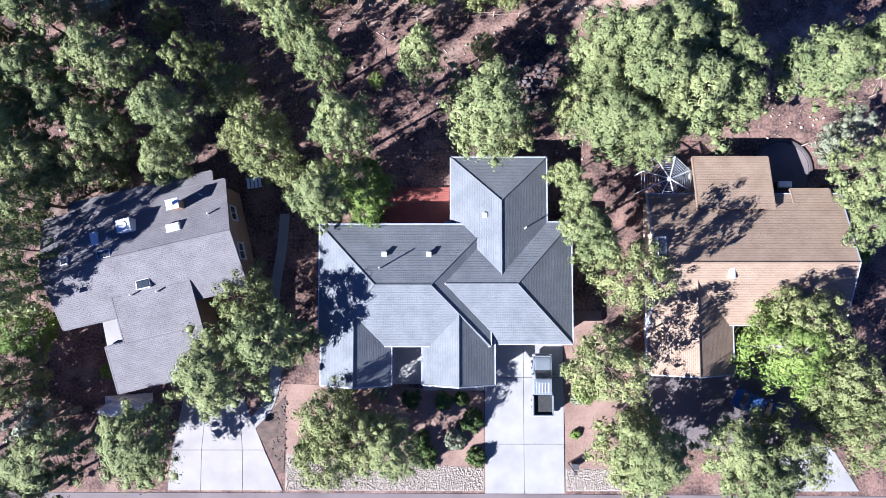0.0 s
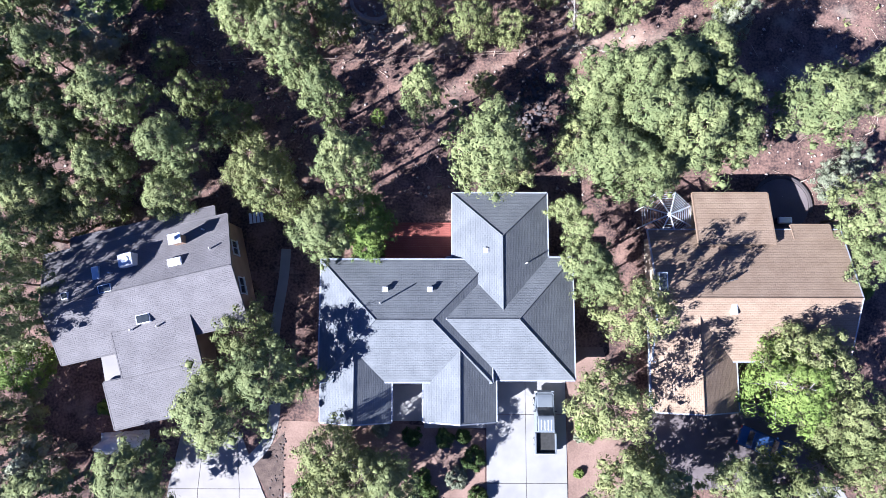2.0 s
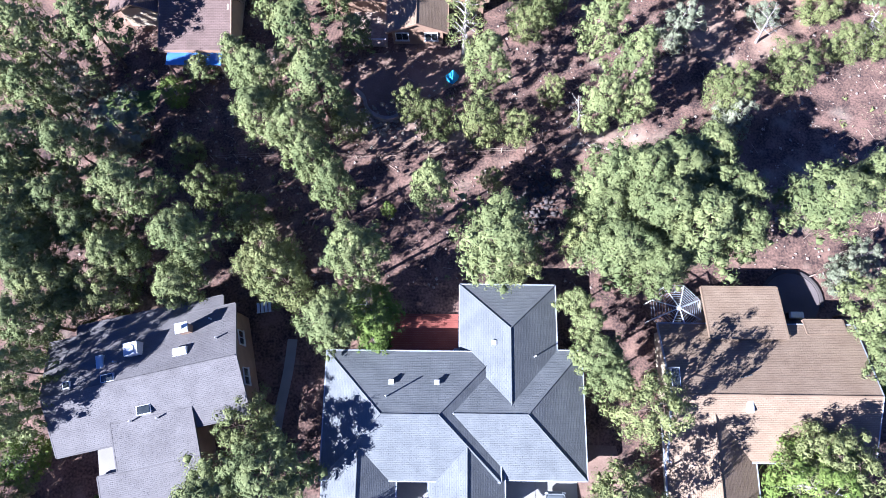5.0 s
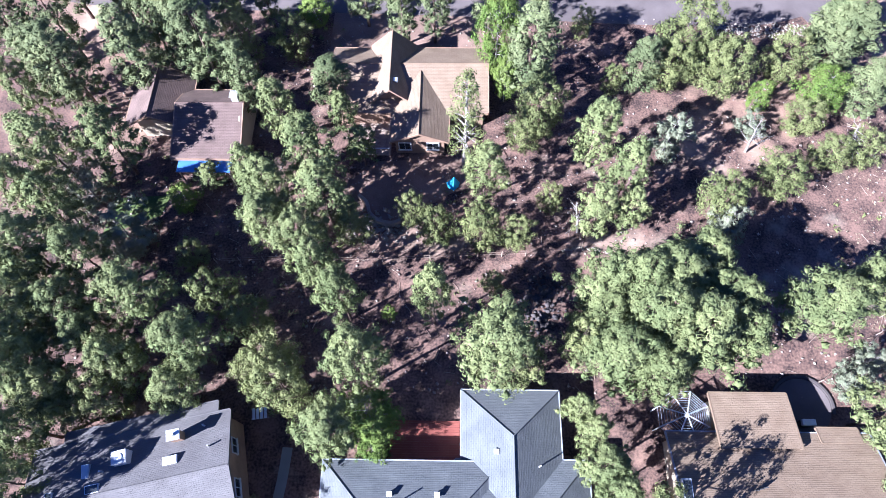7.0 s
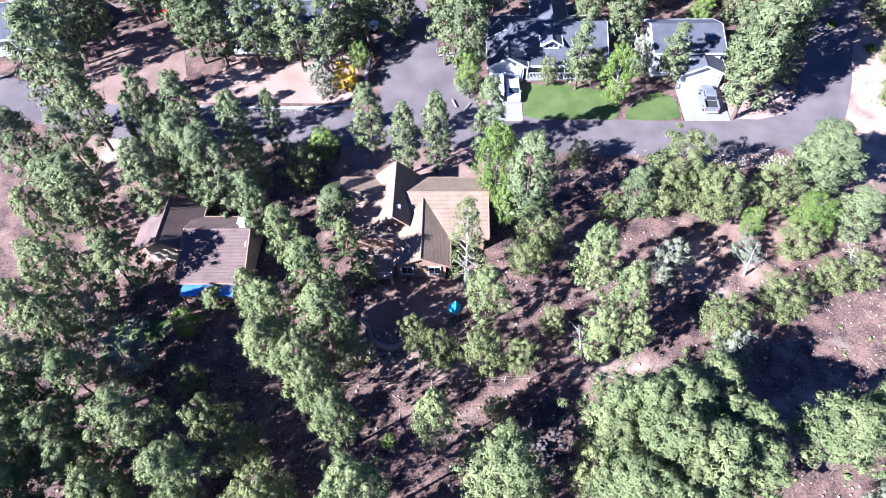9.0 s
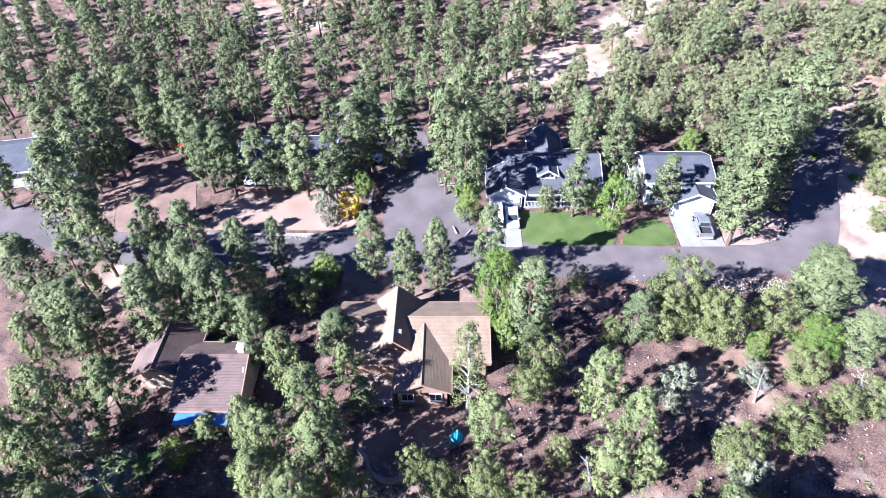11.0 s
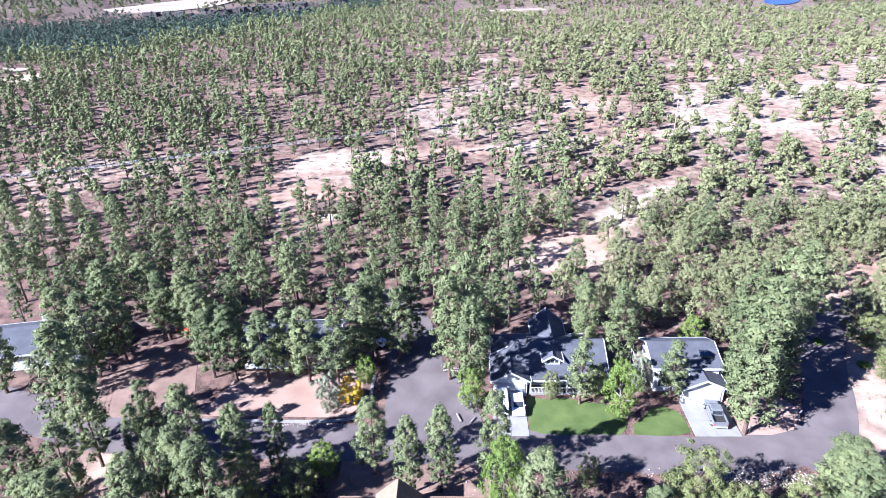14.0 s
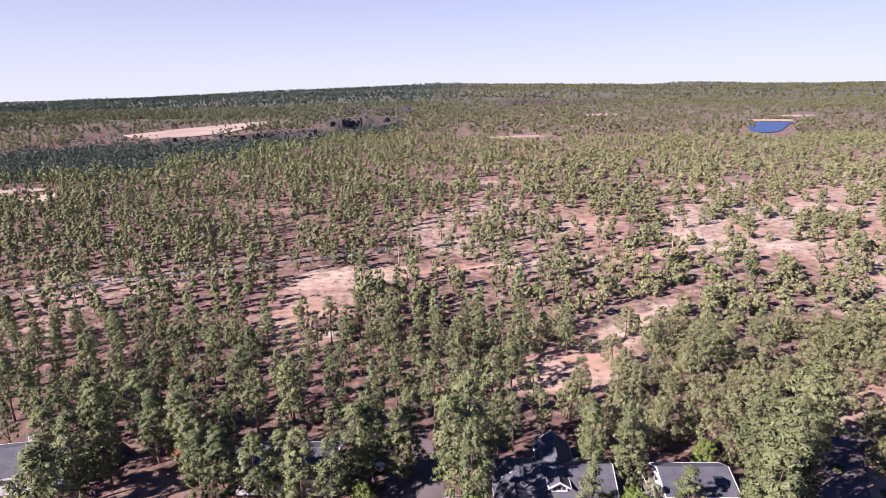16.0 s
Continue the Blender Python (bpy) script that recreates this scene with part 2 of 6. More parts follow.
def from_arrays(name, verts, faces, material, parent=None, smooth=False):
    me = bpy.data.meshes.new(name)
    n, k = faces.shape
    me.vertices.add(len(verts))
    me.vertices.foreach_set("co", np.asarray(verts, dtype=np.float32).ravel())
    me.loops.add(n * k)
    me.loops.foreach_set("vertex_index", faces.astype(np.int32).ravel())
    me.polygons.add(n)
    me.polygons.foreach_set("loop_start", np.arange(0, n * k, k, dtype=np.int32))
    if smooth:
        me.polygons.foreach_set("use_smooth", np.ones(n, dtype=bool))
    me.update(calc_edges=True)
    me.materials.append(material)
    ob = new(name, me)
    ob.parent = parent
    return ob


def box(bm, x0, x1, y0, y1, z0, z1, bevel=0.0, m=None):
    v = [bm.verts.new((x, y, z)) for x in (x0, x1) for y in (y0, y1) for z in (z0, z1)]
    fs = [bm.faces.new([v[i] for i in q]) for q in ((0, 1, 3, 2), (4, 6, 7, 5), (0, 4, 5, 1), (2, 3, 7, 6), (0, 2, 6, 4), (1, 5, 7, 3))]
    if bevel:
        r = bmesh.ops.bevel(bm, geom=list({e for f in fs for e in f.edges}), offset=bevel, segments=2, affect="EDGES", profile=0.6)
        v = list({w for f in r["faces"] for w in f.verts} | {w for w in v if w.is_valid})
    if m is not None:
        bmesh.ops.transform(bm, matrix=m, verts=v)
    return bm


def boxed(*a, **k):
    return box(bmesh.new(), *a, **k)


def prism(bm, outline, z0, z1):
    """A flat slab with the outline given, anticlockwise."""
    lo = [bm.verts.new((x, y, z0)) for x, y in outline]
    hi = [bm.verts.new((x, y, z1)) for x, y in outline]
    bm.faces.new(hi)
    bm.faces.new(lo[::-1])
    for i in range(len(lo)):
        j = (i + 1) % len(lo)
        bm.faces.new((lo[i], lo[j], hi[j], hi[i]))
    return bm


def tube(bm, a, b, r0, r1, sides=8, cap=True):
    a, b = Vector(a), Vector(b)
    q = (b - a).to_track_quat("Z", "Y")
    ring = []
    for c, r in ((a, r0), (b, r1)):
        ring.append([bm.verts.new(c + q @ Vector((math.cos(t) * r, math.sin(t) * r, 0))) for t in [i * math.tau / sides for i in range(sides)]])
    for i in range(sides):
        j = (i + 1) % sides
        bm.faces.new((ring[0][i], ring[0][j], ring[1][j], ring[1][i]))
    if cap:
        bm.faces.new(ring[1])
        bm.faces.new(ring[0][::-1])
    return bm


def tubed(*a, **k):
    return tube(bmesh.new(), *a, **k)


def ribbon(bm, line, width, z0, z1):
    """A strip of that width along a line of points."""
    L = [Vector((*p, 0)) for p in line]
    left, right = [], []
    for i, p in enumerate(L):
        d = (L[min(i + 1, len(L) - 1)] - L[max(i - 1, 0)]).normalized()
        s = Vector((-d.y, d.x, 0)) * width / 2
        left.append(p + s)
        right.append(p - s)
    for i in range(len(L) - 1):
        q = [right[i], right[i + 1], left[i + 1], left[i]]
        lo = [bm.verts.new((v.x, v.y, z0)) for v in q]
        hi = [bm.verts.new((v.x, v.y, z1)) for v in q]
        bm.faces.new(hi)
        for a in range(4):
            b = (a + 1) % 4
            bm.faces.new((lo[a], lo[b], hi[b], hi[a]))
    bmesh.ops.remove_doubles(bm, verts=bm.verts, dist=0.001)
    return bm


def smooth_line(points, steps=6):
    """Catmull-Rom through a few points."""
    P = [Vector((*p, 0)) for p in points]
    P = [P[0] * 2 - P[1]] + P + [P[-1] * 2 - P[-2]]
    out = []
    for i in range(1, len(P) - 2):
        for k in range(steps):
            t = k / steps
            a, b, c, d = P[i - 1:i + 3]
            v = 0.5 * (2 * b + (c - a) * t + (2 * a - 5 * b + 4 * c - d) * t * t + (3 * b - a - 3 * c + d) * t ** 3)
            out.append((v.x, v.y))
    return out + [(P[-2].x, P[-2].y)]


def roof(parent, corners, ridge, z, top, material, caps=None, fascia=TRIM, label="", gable=None):
    """A hipped or gabled roof over four eave corners (anticlockwise from the first eave) with a ridge of two ends."""
    bm = bmesh.new()
    uv = bm.loops.layers.uv.new("UVMap")
    c = [Vector((x, y, z)) for x, y in corners]
    r = [Vector((x, y, top)) for x, y in ridge]
    faces = [(c[0], c[1], r[1], r[0]), (c[1], c[2], r[1]), (c[2], c[3], r[0], r[1]), (c[3], c[0], r[0])]
    for q in faces:
        if abs((q[1] - q[0]).cross(q[2] - q[0]).normalized().z) < 0.2:
            continue
        hi = [bm.verts.new(p) for p in q]
        lo = [bm.verts.new(p - Vector((0, 0, 0.09))) for p in q]
        f = bm.faces.new(hi)
        bm.faces.new(lo[::-1])
        for k in range(len(q)):
            j = (k + 1) % len(q)
            bm.faces.new((lo[k], lo[j], hi[j], hi[k]))
        u = (q[1] - q[0]).normalized()
        n = (q[1] - q[0]).cross(q[2] - q[0]).normalized()
        w = n.cross(u)
        for lp in f.loops:
            d = lp.vert.co - q[0]
            lp[uv].uv = (d.dot(u) + 3, d.dot(w) + 3)
    ob = part("roof", bm, material, parent, label)
    for i in range(4):
        a, b = c[i], c[(i + 1) % 4]
        ends = [e for e in r if abs((b - a).normalized().cross(e - a).z) < 0.3]
        tops = [a, b] if not ends else [a, ends[0], b]
        for s, e in zip(tops[:-1], tops[1:]):
            bm = bmesh.new()
            d = Vector((e.x - s.x, e.y - s.y, 0)).normalized()
            o = Vector((d.y, -d.x, 0)) * 0.09
            q = [s + o, e + o, e - o * 0.2, s - o * 0.2]
            lo = [bm.verts.new(v - Vector((0, 0, 0.24))) for v in q]
            hi = [bm.verts.new(v + Vector((0, 0, 0.015))) for v in q]
            bm.faces.new(hi)
            bm.faces.new(lo[::-1])
            for k in range(4):
                bm.faces.new((lo[k], lo[(k + 1) % 4], hi[(k + 1) % 4], hi[k]))
            part("fascia", bm, fascia, parent)
    if caps:
        lines = [(r[0], r[1])]
        if abs((c[2] - c[1]).normalized().cross(r[1] - c[1]).z) >= 0.3:
            lines += [(c[1], r[1]), (c[2], r[1])]
        if abs((c[0] - c[3]).normalized().cross(r[0] - c[3]).z) >= 0.3:
            lines += [(c[3], r[0]), (c[0], r[0])]
        up = Vector((0, 0, 0.01))
        for a, b in lines:
            part("ridge_cap", tubed(a + up, b + up, 0.05, 0.05, 6), caps, parent)
    return ob


def walls(parent, outline, z1, material, z0=-0.05, label=""):
    return part("wall", prism(bmesh.new(), outline, z0, z1), material, parent, label)


def gable_wall(parent, a, b, z, top, material, thick=0.15):
    """The triangle of wall under a gable, from a to b."""
    a, b = Vector((*a, z)), Vector((*b, z))
    d = (b - a).normalized()
    o = Vector((-d.y, d.x, 0)) * thick
    m = (a + b) / 2
    m.z = top
    bm = bmesh.new()
    f0 = [bm.verts.new(p) for p in (a, b, m)]
    f1 = [bm.verts.new(p + o) for p in (a, b, m)]
    bm.faces.new(f0)
    bm.faces.new(f1[::-1])
    for i in range(3):
        j = (i + 1) % 3
        bm.faces.new((f0[j], f0[i], f1[i], f1[j]))
    return part("gable", bm, material, parent)


def window(parent, x, y, z, w, h, turn=0.0, frame_mat=WHITE):
    """A window set proud of the wall; it faces -y before the turn."""
    m = pose(x, y, z, 0, 0, turn)
    t = 0.09
    bm = bmesh.new()
    for q in ((-w / 2 - t, w / 2 + t, h / 2, h / 2 + t), (-w / 2 - t, w / 2 + t, -h / 2 - t, -h / 2), (-w / 2 - t, -w / 2, -h / 2, h / 2),
              (w / 2, w / 2 + t, -h / 2, h / 2), (-0.025, 0.025, -h / 2, h / 2)):
        box(bm, q[0], q[1], -0.07, 0.03, q[2], q[3])
    bmesh.ops.transform(bm, matrix=m, verts=bm.verts)
    fr = part("window", bm, frame_mat, parent)
    part("pane", boxed(-w / 2, w / 2, -0.03, 0.02, -h / 2, h / 2, m=m), GLASS_DARK, fr)
    part("sill", boxed(-w / 2 - 0.15, w / 2 + 0.15, -0.14, 0.02, -h / 2 - t - 0.06, -h / 2 - t - 0.004, m=m), frame_mat, fr)
    return fr


def door(parent, x, y, w, h, turn, material, name="door", panels=1, rows=1):
    m = pose(x, y, 0, 0, 0, turn)
    d = part(name, boxed(-w / 2, w / 2, -0.05, 0.04, 0.02, h, m=m), material, parent)
    for i in range(panels):
        for k in range(rows):
            a = -w / 2 + w * (i + 0.1) / panels
            b = -w / 2 + w * (i + 0.9) / panels
            part("panel", boxed(a, b, -0.075, -0.045, h * (k + 0.1) / rows, h * (k + 0.9) / rows, 0.012, m=m), material, d)
    return d

# ---- ground: one sheet that reaches the horizon ----
def within(poly, x, y, soft):
    """1 well inside the outline, 0 well outside it, with an edge as wide as soft."""
    x, y = np.asarray(x, float), np.asarray(y, float)
    best, odd = np.full(x.shape, 1e9), np.zeros(x.shape, bool)
    for (ax, ay), (bx, by) in zip(poly, poly[1:] + poly[:1]):
        dx, dy = bx - ax, by - ay
        t = np.clip(((x - ax) * dx + (y - ay) * dy) / (dx * dx + dy * dy), 0, 1)
        best = np.minimum(best, np.hypot(x - ax - t * dx, y - ay - t * dy))
        if dy:
            odd ^= ((ay > y) != (by > y)) & (x < dx * (y - ay) / dy + ax)
    return np.clip(0.5 + np.where(odd, best, -best) / soft, 0, 1)


CANYON = [(-290, 372), (-240, 378), (-205, 374), (-193, 425), (-172, 466), (-158, 500), (-132, 592), (-98, 690), (-75, 790), (-88, 930), (-110, 915), (-128, 800), (-152, 690),
          (-176, 640), (-212, 612), (-240, 592), (-300, 596), (-350, 590), (-420, 540), (-480, 480)]
PLATEAU = [(-560, 640), (-420, 590), (-350, 625), (-300, 630), (-235, 622), (-200, 650), (-165, 705), (-140, 815), (-130, 930), (-240, 1000), (-420, 960), (-640, 900)]


def in_canyon(x, y):
    return within(CANYON, x, y, 34.0)


def rise(x, y):
    """Height of the land: level round the houses, rolling beyond, a canyon to the north-west with a rim."""
    d = np.hypot(x, y)
    far = np.clip((d - 130) / 500, 0, 1)
    h = far * (3.2 * np.sin(x / 95 + 0.6) * np.cos(y / 130) + 2.2 * np.sin((x + y) / 210))
    hill = np.exp(-(((x - 60) / 160) ** 2 + ((y - 330) / 110) ** 2))
    h += 5.0 * hill * np.clip((d - 125) / 80, 0, 1)
    h -= 9 * in_canyon(x, y)
    h += 4.0 * within(PLATEAU, x, y, 30.0)
    h += np.clip((d - 1500) / 3400, 0, 1) * 12 * (0.6 + 0.4 * np.sin(x / 900 + 1)) - np.clip((d - 1500) / 3400, 0, 1) * 26 * np.clip(x / 1200, 0, 1)
    west = np.clip(-x / (np.abs(y) + 60) - 0.02, 0, 0.75) / 0.7
    h -= np.clip((d - 900) / 4000, 0, 1) * 82 * west
    h += 14 * np.exp(-(((x - 1630) / 260) ** 2 + ((y - 4400) / 400) ** 2) ** 2)
    field = np.exp(-(((x + 312) / 84) ** 2 + ((y - 760) / 175) ** 2) ** 7)
    h = h * (1 - field) + 2.2 * field
    flat = np.exp(-(((x - 345 - (y - 710) * 0.55) / 42) ** 2 + ((y - 710) / 115) ** 2) ** 3)
    return h * (1 - flat) - 0.8 * flat


# bare stretches of the wood: outline, how bare the soil is, how many of the trees are left
BARE = [
    ([(-53, 163), (-53, 182), (-39, 189), (-10, 191), (-7, 180), (-29, 168), (-41, 163)], 0.56, 0.03),
    ([(-40, 109), (-44, 138), (-55, 157), (-41, 168), (-20, 168), (-31, 153), (-28, 131), (-30, 109)], 0.36, 0.16),
    ([(6, 106), (14, 128), (30, 137), (56, 163), (61, 156), (40, 128), (33, 106)], 0.62, 0.07),
    ([(-13, 176), (33, 187), (71, 195), (111, 200), (150, 210), (150, 220), (111, 213), (71, 206), (33, 197), (-13, 188)], 0.62, 0.12)]
BARE += [
    ([(62, 188), (84, 262), (118, 318), (182, 352), (225, 330), (116, 156), (103, 160), (104, 194)], 0.48, 0.6),
    ([(-14, 196), (-30, 250), (-6, 290), (47, 284), (72, 267), (58, 202), (15, 192)], 0.38, 0.7),
    ([(-130, 168), (-130, 187), (-83, 189), (-74, 166), (-95, 161), (-97, 146), (-88, 122), (-104, 130)], 0.40, 0.55),
    ([(60, 92), (80, 112), (90, 80), (60, 56), (49, 60), (53, 72)], 0.62, 0.12)]
STAND = [(-26, 118), (-29, 140), (-10, 152), (26, 153), (12, 130), (0, 115)]
PALE = [(23, 395, 20, 16, 0.6), (-216, 310, 14, 14, 0.7), (-192, 324, 12, 7, 0.6), (-57, 357, 22, 10, 0.45), (49, 237, 18, 14, 0.55), (146, 263, 24, 16, 0.6),
        (-114, 352, 16, 5, 0.6), (16, 325, 30, 9, 0.5), (108, 304, 24, 10, 0.5), (80, 220, 10, 12, 0.66), (-90, 270, 30, 10, 0.34), (-20, 330, 30, 8, 0.4)]


def sandy(x, y):
    """Where bare pale soil shows, from 0 to 1."""
    def spot(cx, cy, rx, ry, a=0.0):
        c, s = math.cos(a), math.sin(a)
        u, v = (x - cx) * c + (y - cy) * s, -(x - cx) * s + (y - cy) * c
        return np.exp(-((u / rx) ** 2 + (v / ry) ** 2) ** 2)
    v = 0.16 + 0 * x
    for q in ((-40, 150, 16, 24), (75, 92, 16, 34, -0.3), (62, 58, 16, 9), (16, 26.8, 6, 1.6, 0.1), (-5, 27, 9, 2.0), (-6, 33, 5, 5), (-42, 57, 12, 8),
              (40, 48, 18, 5, 0.1), (-36, 44, 8, 8), (29, 40, 10, 6), (36, 22, 8, 4)):
        v = np.maximum(v, (0.51 if q[1] > 130 else 0.55 if q[1] > 52 else 0.40) * spot(*q))
    v = np.maximum(v, (0.20 + 0.10 * np.clip((x + 20) / 40, 0, 1)) * np.clip((np.hypot(x, y) - 90) / 60, 0, 1))
    for outline, bare, _ in BARE:
        v = np.maximum(v, bare * within(outline, x, y, 9.0))
    for cx, cy, rx, ry, bare in PALE:
        v = np.maximum(v, bare * spot(cx, cy, rx, ry))
    return v


def wooded(x, y):
    """How thickly the trees stand, 1 in the closed wood."""
    wx, wy = x + 4 * np.sin(y / 7.0) + 2 * np.sin(y / 2.9 + x / 5), y + 4 * np.sin(x / 8.0) + 2 * np.sin(x / 3.1)
    v = 1.0 + 0.3 * np.sin(x / 23 + 1.3 * np.sin(y / 31)) * np.sin(y / 27 + 0.7 * np.sin(x / 19)) + 0.45 * np.sin(x / 6.1 + 2.0 * np.sin(y / 9.7)) * np.sin(y / 8.3 + 2.0 * np.sin(x / 11.9))
    v = v * (1 + 0.2 * np.clip(-(x + 15) / 30, 0, 1) + 0.7 * np.clip((x - 20) / 20, 0, 1) * np.clip((330 - y) / 80, 0, 1)) * (1 + 1.4 * within(STAND, x, y, 4.0))
    for outline, _, left in BARE:
        v = v * (1 - (1 - left) * within(outline, wx, wy, 3.0))
    for cx, cy, rx, ry, bare in PALE:
        v = v * (1 - 0.9 * np.exp(-(((wx - cx) / rx) ** 2 + ((wy - cy) / ry) ** 2) ** 2))
    return v


def make_ground():
    out = np.geomspace(296, 4940, 44)
    gx = np.concatenate([-out[::-1], np.linspace(-291, 291, 150), out])
    gy = np.concatenate([np.linspace(-4900, -110, 12), np.linspace(-100, 110, 72), np.linspace(113.2, 420, 98), np.geomspace(424, 4940, 96)])
    X, Y = np.meshgrid(gx, gy)
    Z = rise(X, Y)
    V = np.stack([X, Y, Z], -1).reshape(-1, 3)
    i = np.arange(X.size).reshape(X.shape)
    F = np.stack([i[:-1, :-1], i[:-1, 1:], i[1:, 1:], i[1:, :-1]], -1).reshape(-1, 4)
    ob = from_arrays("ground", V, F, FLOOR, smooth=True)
    a = ob.data.attributes.new("sand", "FLOAT", "POINT")
    a.data.foreach_set("value", sandy(V[:, 0], V[:, 1]).astype(np.float32))
    # distance ramp for the cover colour and the haze painted with it
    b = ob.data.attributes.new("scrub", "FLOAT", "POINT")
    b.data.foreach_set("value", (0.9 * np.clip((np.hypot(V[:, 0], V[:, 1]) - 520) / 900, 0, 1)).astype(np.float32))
    return tagged(ob, "red-brown forest floor of pine litter and bare sandy soil", "ground", kind="structure")


make_ground()


def slab(name, outline, z, material, label, category="pavement"):
    return tagged(part(name, prism(bmesh.new(), outline, -0.1, z), material), label, category, kind="structure")


def flat_patch(name, outline, z, material, label, category):
    return tagged(part(name, prism(bmesh.new(), outline, z - 1.2, z), material), label, category, kind="structure")


def strip(name, line, width, z, material, label, category="road"):
    return tagged(part(name, ribbon(bmesh.new(), smooth_line(line), width, -0.1, z), material), label, category, kind="structure")


# streets
strip("road", [(-130, 92), (-85, 76), (-62, 68), (-45, 63), (-25, 62.2), (0, 61.3), (22, 60), (36, 59.9), (46, 63.2)], 6.6, 0.030, ASPHALT, "grey asphalt street that runs between the houses")
strip("road", [(41, 59.8), (47.2, 63.4), (51.4, 71), (55, 80), (61, 89), (72, 95), (90, 98)], 6.4, 0.035, ASPHALT, "grey asphalt street that climbs into the woods")
strip("road", [(-6.5, 62), (-6.5, 70), (-7.3, 80), (-9.5, 90), (-14, 97), (-22, 101)], 8.6, 0.040, ASPHALT, "shaded asphalt side street beside the white house")
strip("road", [(-90, -21.3), (-30, -21.3), (0, -21.4), (30, -21.6), (90, -22)], 6.0, 0.030, ASPHALT, "grey asphalt street before the driveways")
slab("road", [(-2.6, 64), (3.2, 64), (2.2, 68), (-0.4, 76), (-2.6, 79)], 0.046, ASPHALT, "asphalt turning place beside the side street")
strip("dirt_track", [(-150, 162), (-100, 172), (-60, 176), (-30, 179), (0, 178), (40, 172), (80, 170)], 5.5, 0.05, RED_CLAY, "pale dirt track through the woods")

# driveways of concrete panels, joints left open between them
def driveway(name, x0, x1, ys, split, label, skew=0.0):
    d = thing(name, label=label, category="driveway", kind="structure")
    for a, b in zip(ys[:-1], ys[1:]):
        cols = [x0] + list(split) + [x1]
        for p, q in zip(cols[:-1], cols[1:]):
            s0, s1 = skew * (a - ys[0]), skew * (b - ys[0])
            part("concrete_panel", prism(bmesh.new(), [(p + 0.02 + (s0 if p == x0 else 0), a + 0.02), (q - 0.02 + (s0 if q == x1 else 0), a + 0.02),
                                                       (q - 0.02 + (s1 if q == x1 else 0), b - 0.02), (p + 0.02 + (s1 if p == x0 else 0), b - 0.02)], -0.1, 0.06), CONCRETE, d)
    return d


driveway("driveway", 3.8, 11.0, (-18.4, -14.0, -8.0, -4.4), (7.35,), "pale concrete driveway of jointed panels beside the front garden")
left_drive = thing("driveway", label="pale concrete driveway of jointed panels", category="driveway", kind="structure")
for y0, y1, xs0, xs1 in ((-18.1, -14.54, (-24.9, -21.9, -18.1, -14.5), (-24.6, -21.9, -18.2, -16.2)), (-14.5, -9.6, (-24.6, -21.9, -18.2, -16.2), (-23.6, -21.5, -18.6, -18.3))):
    for i in range(3):
        part("concrete_panel", prism(bmesh.new(), [(xs0[i] + 0.02, y0), (xs0[i + 1] - 0.02, y0), (xs1[i + 1] - 0.02, y1), (xs1[i] + 0.02, y1)], -0.1, 0.06), WARM_CONCRETE, left_drive)
driveway("driveway", 4.2, 8.8, (63.0, 66.5, 71.2), (6.5,), "white concrete driveway before the garage")
driveway("driveway", 30.2, 36.2, (63.0, 66.0, 70.0), (33.2,), "white concrete driveway with a pickup on it")
slab("driveway", [(17.5, -14.5), (28.5, -14.5), (34, -12), (34, -7), (25.5, -6.9), (18.5, -6.9)], 0.05, ASPHALT, "dark asphalt forecourt in the shade of trees", "driveway")
slab("driveway", [(29.5, -18.2), (37.6, -18.2), (35.2, -14.2), (31, -14.2)], 0.06, CONCRETE, "pale concrete driveway apron", "driveway")
slab("path", [(-4.6, -8.6), (-1.8, -8.6), (-1.8, -5.2), (-4.6, -5.2)], 0.08, CONCRETE, "concrete entry court between two gables", "pavement")
slab("path", [(-1.8, -9.2), (3.75, -9.2), (3.75, -8.4), (-1.8, -8.4)], 0.05, CONCRETE, "concrete walk to the entry", "pavement")
strip("path", [(-14.7, 7), (-14.9, 4), (-15.4, 0.5), (-15.6, -2)], 0.9, 0.05, CONCRETE, "narrow concrete garden path", "pavement")
strip("path", [(-15.4, -5.5), (-15.3, -8), (-16.0, -10.6), (-17.4, -12.2)], 1.0, 0.052, CONCRETE, "curved concrete garden path", "pavement")

# garden beds and verges
slab("garden_bed", [(-14.6, -8.6), (-4.7, -8.8), (3.7, -9.4), (3.7, -16.2), (-4, -15.6), (-10, -15.4), (-14.2, -14.8)], 0.03, RED_SOIL, "front garden bed of red gravel", "garden bed")
slab("garden_bed", [(11.1, -16.2), (16.2, -16.2), (16.2, -9), (14.5, -2), (11.1, -2)], 0.031, RED_SOIL, "strip of red gravel beside the driveway", "garden bed")
slab("garden_bed", [(-14.4, -16.6), (-14.3, -9.5), (-15.6, -11), (-17.1, -12.6), (-15.9, -14.6), (-14.9, -16.6)], 0.036, DARK_MULCH, "dark mulch bed beside the driveway", "garden bed")
slab("verge", [(-14.3, -18.1), (3.7, -18.2), (3.7, -16.2), (-4, -15.6), (-10, -15.4), (-14.2, -14.8)], 0.02, PALE_GRAVEL, "verge of pale river stones", "verge")
slab("verge", [(11.1, -18.2), (16.8, -18.2), (16.6, -16.2), (11.1, -16.2)], 0.02, PALE_GRAVEL, "verge of pale river stones", "verge")
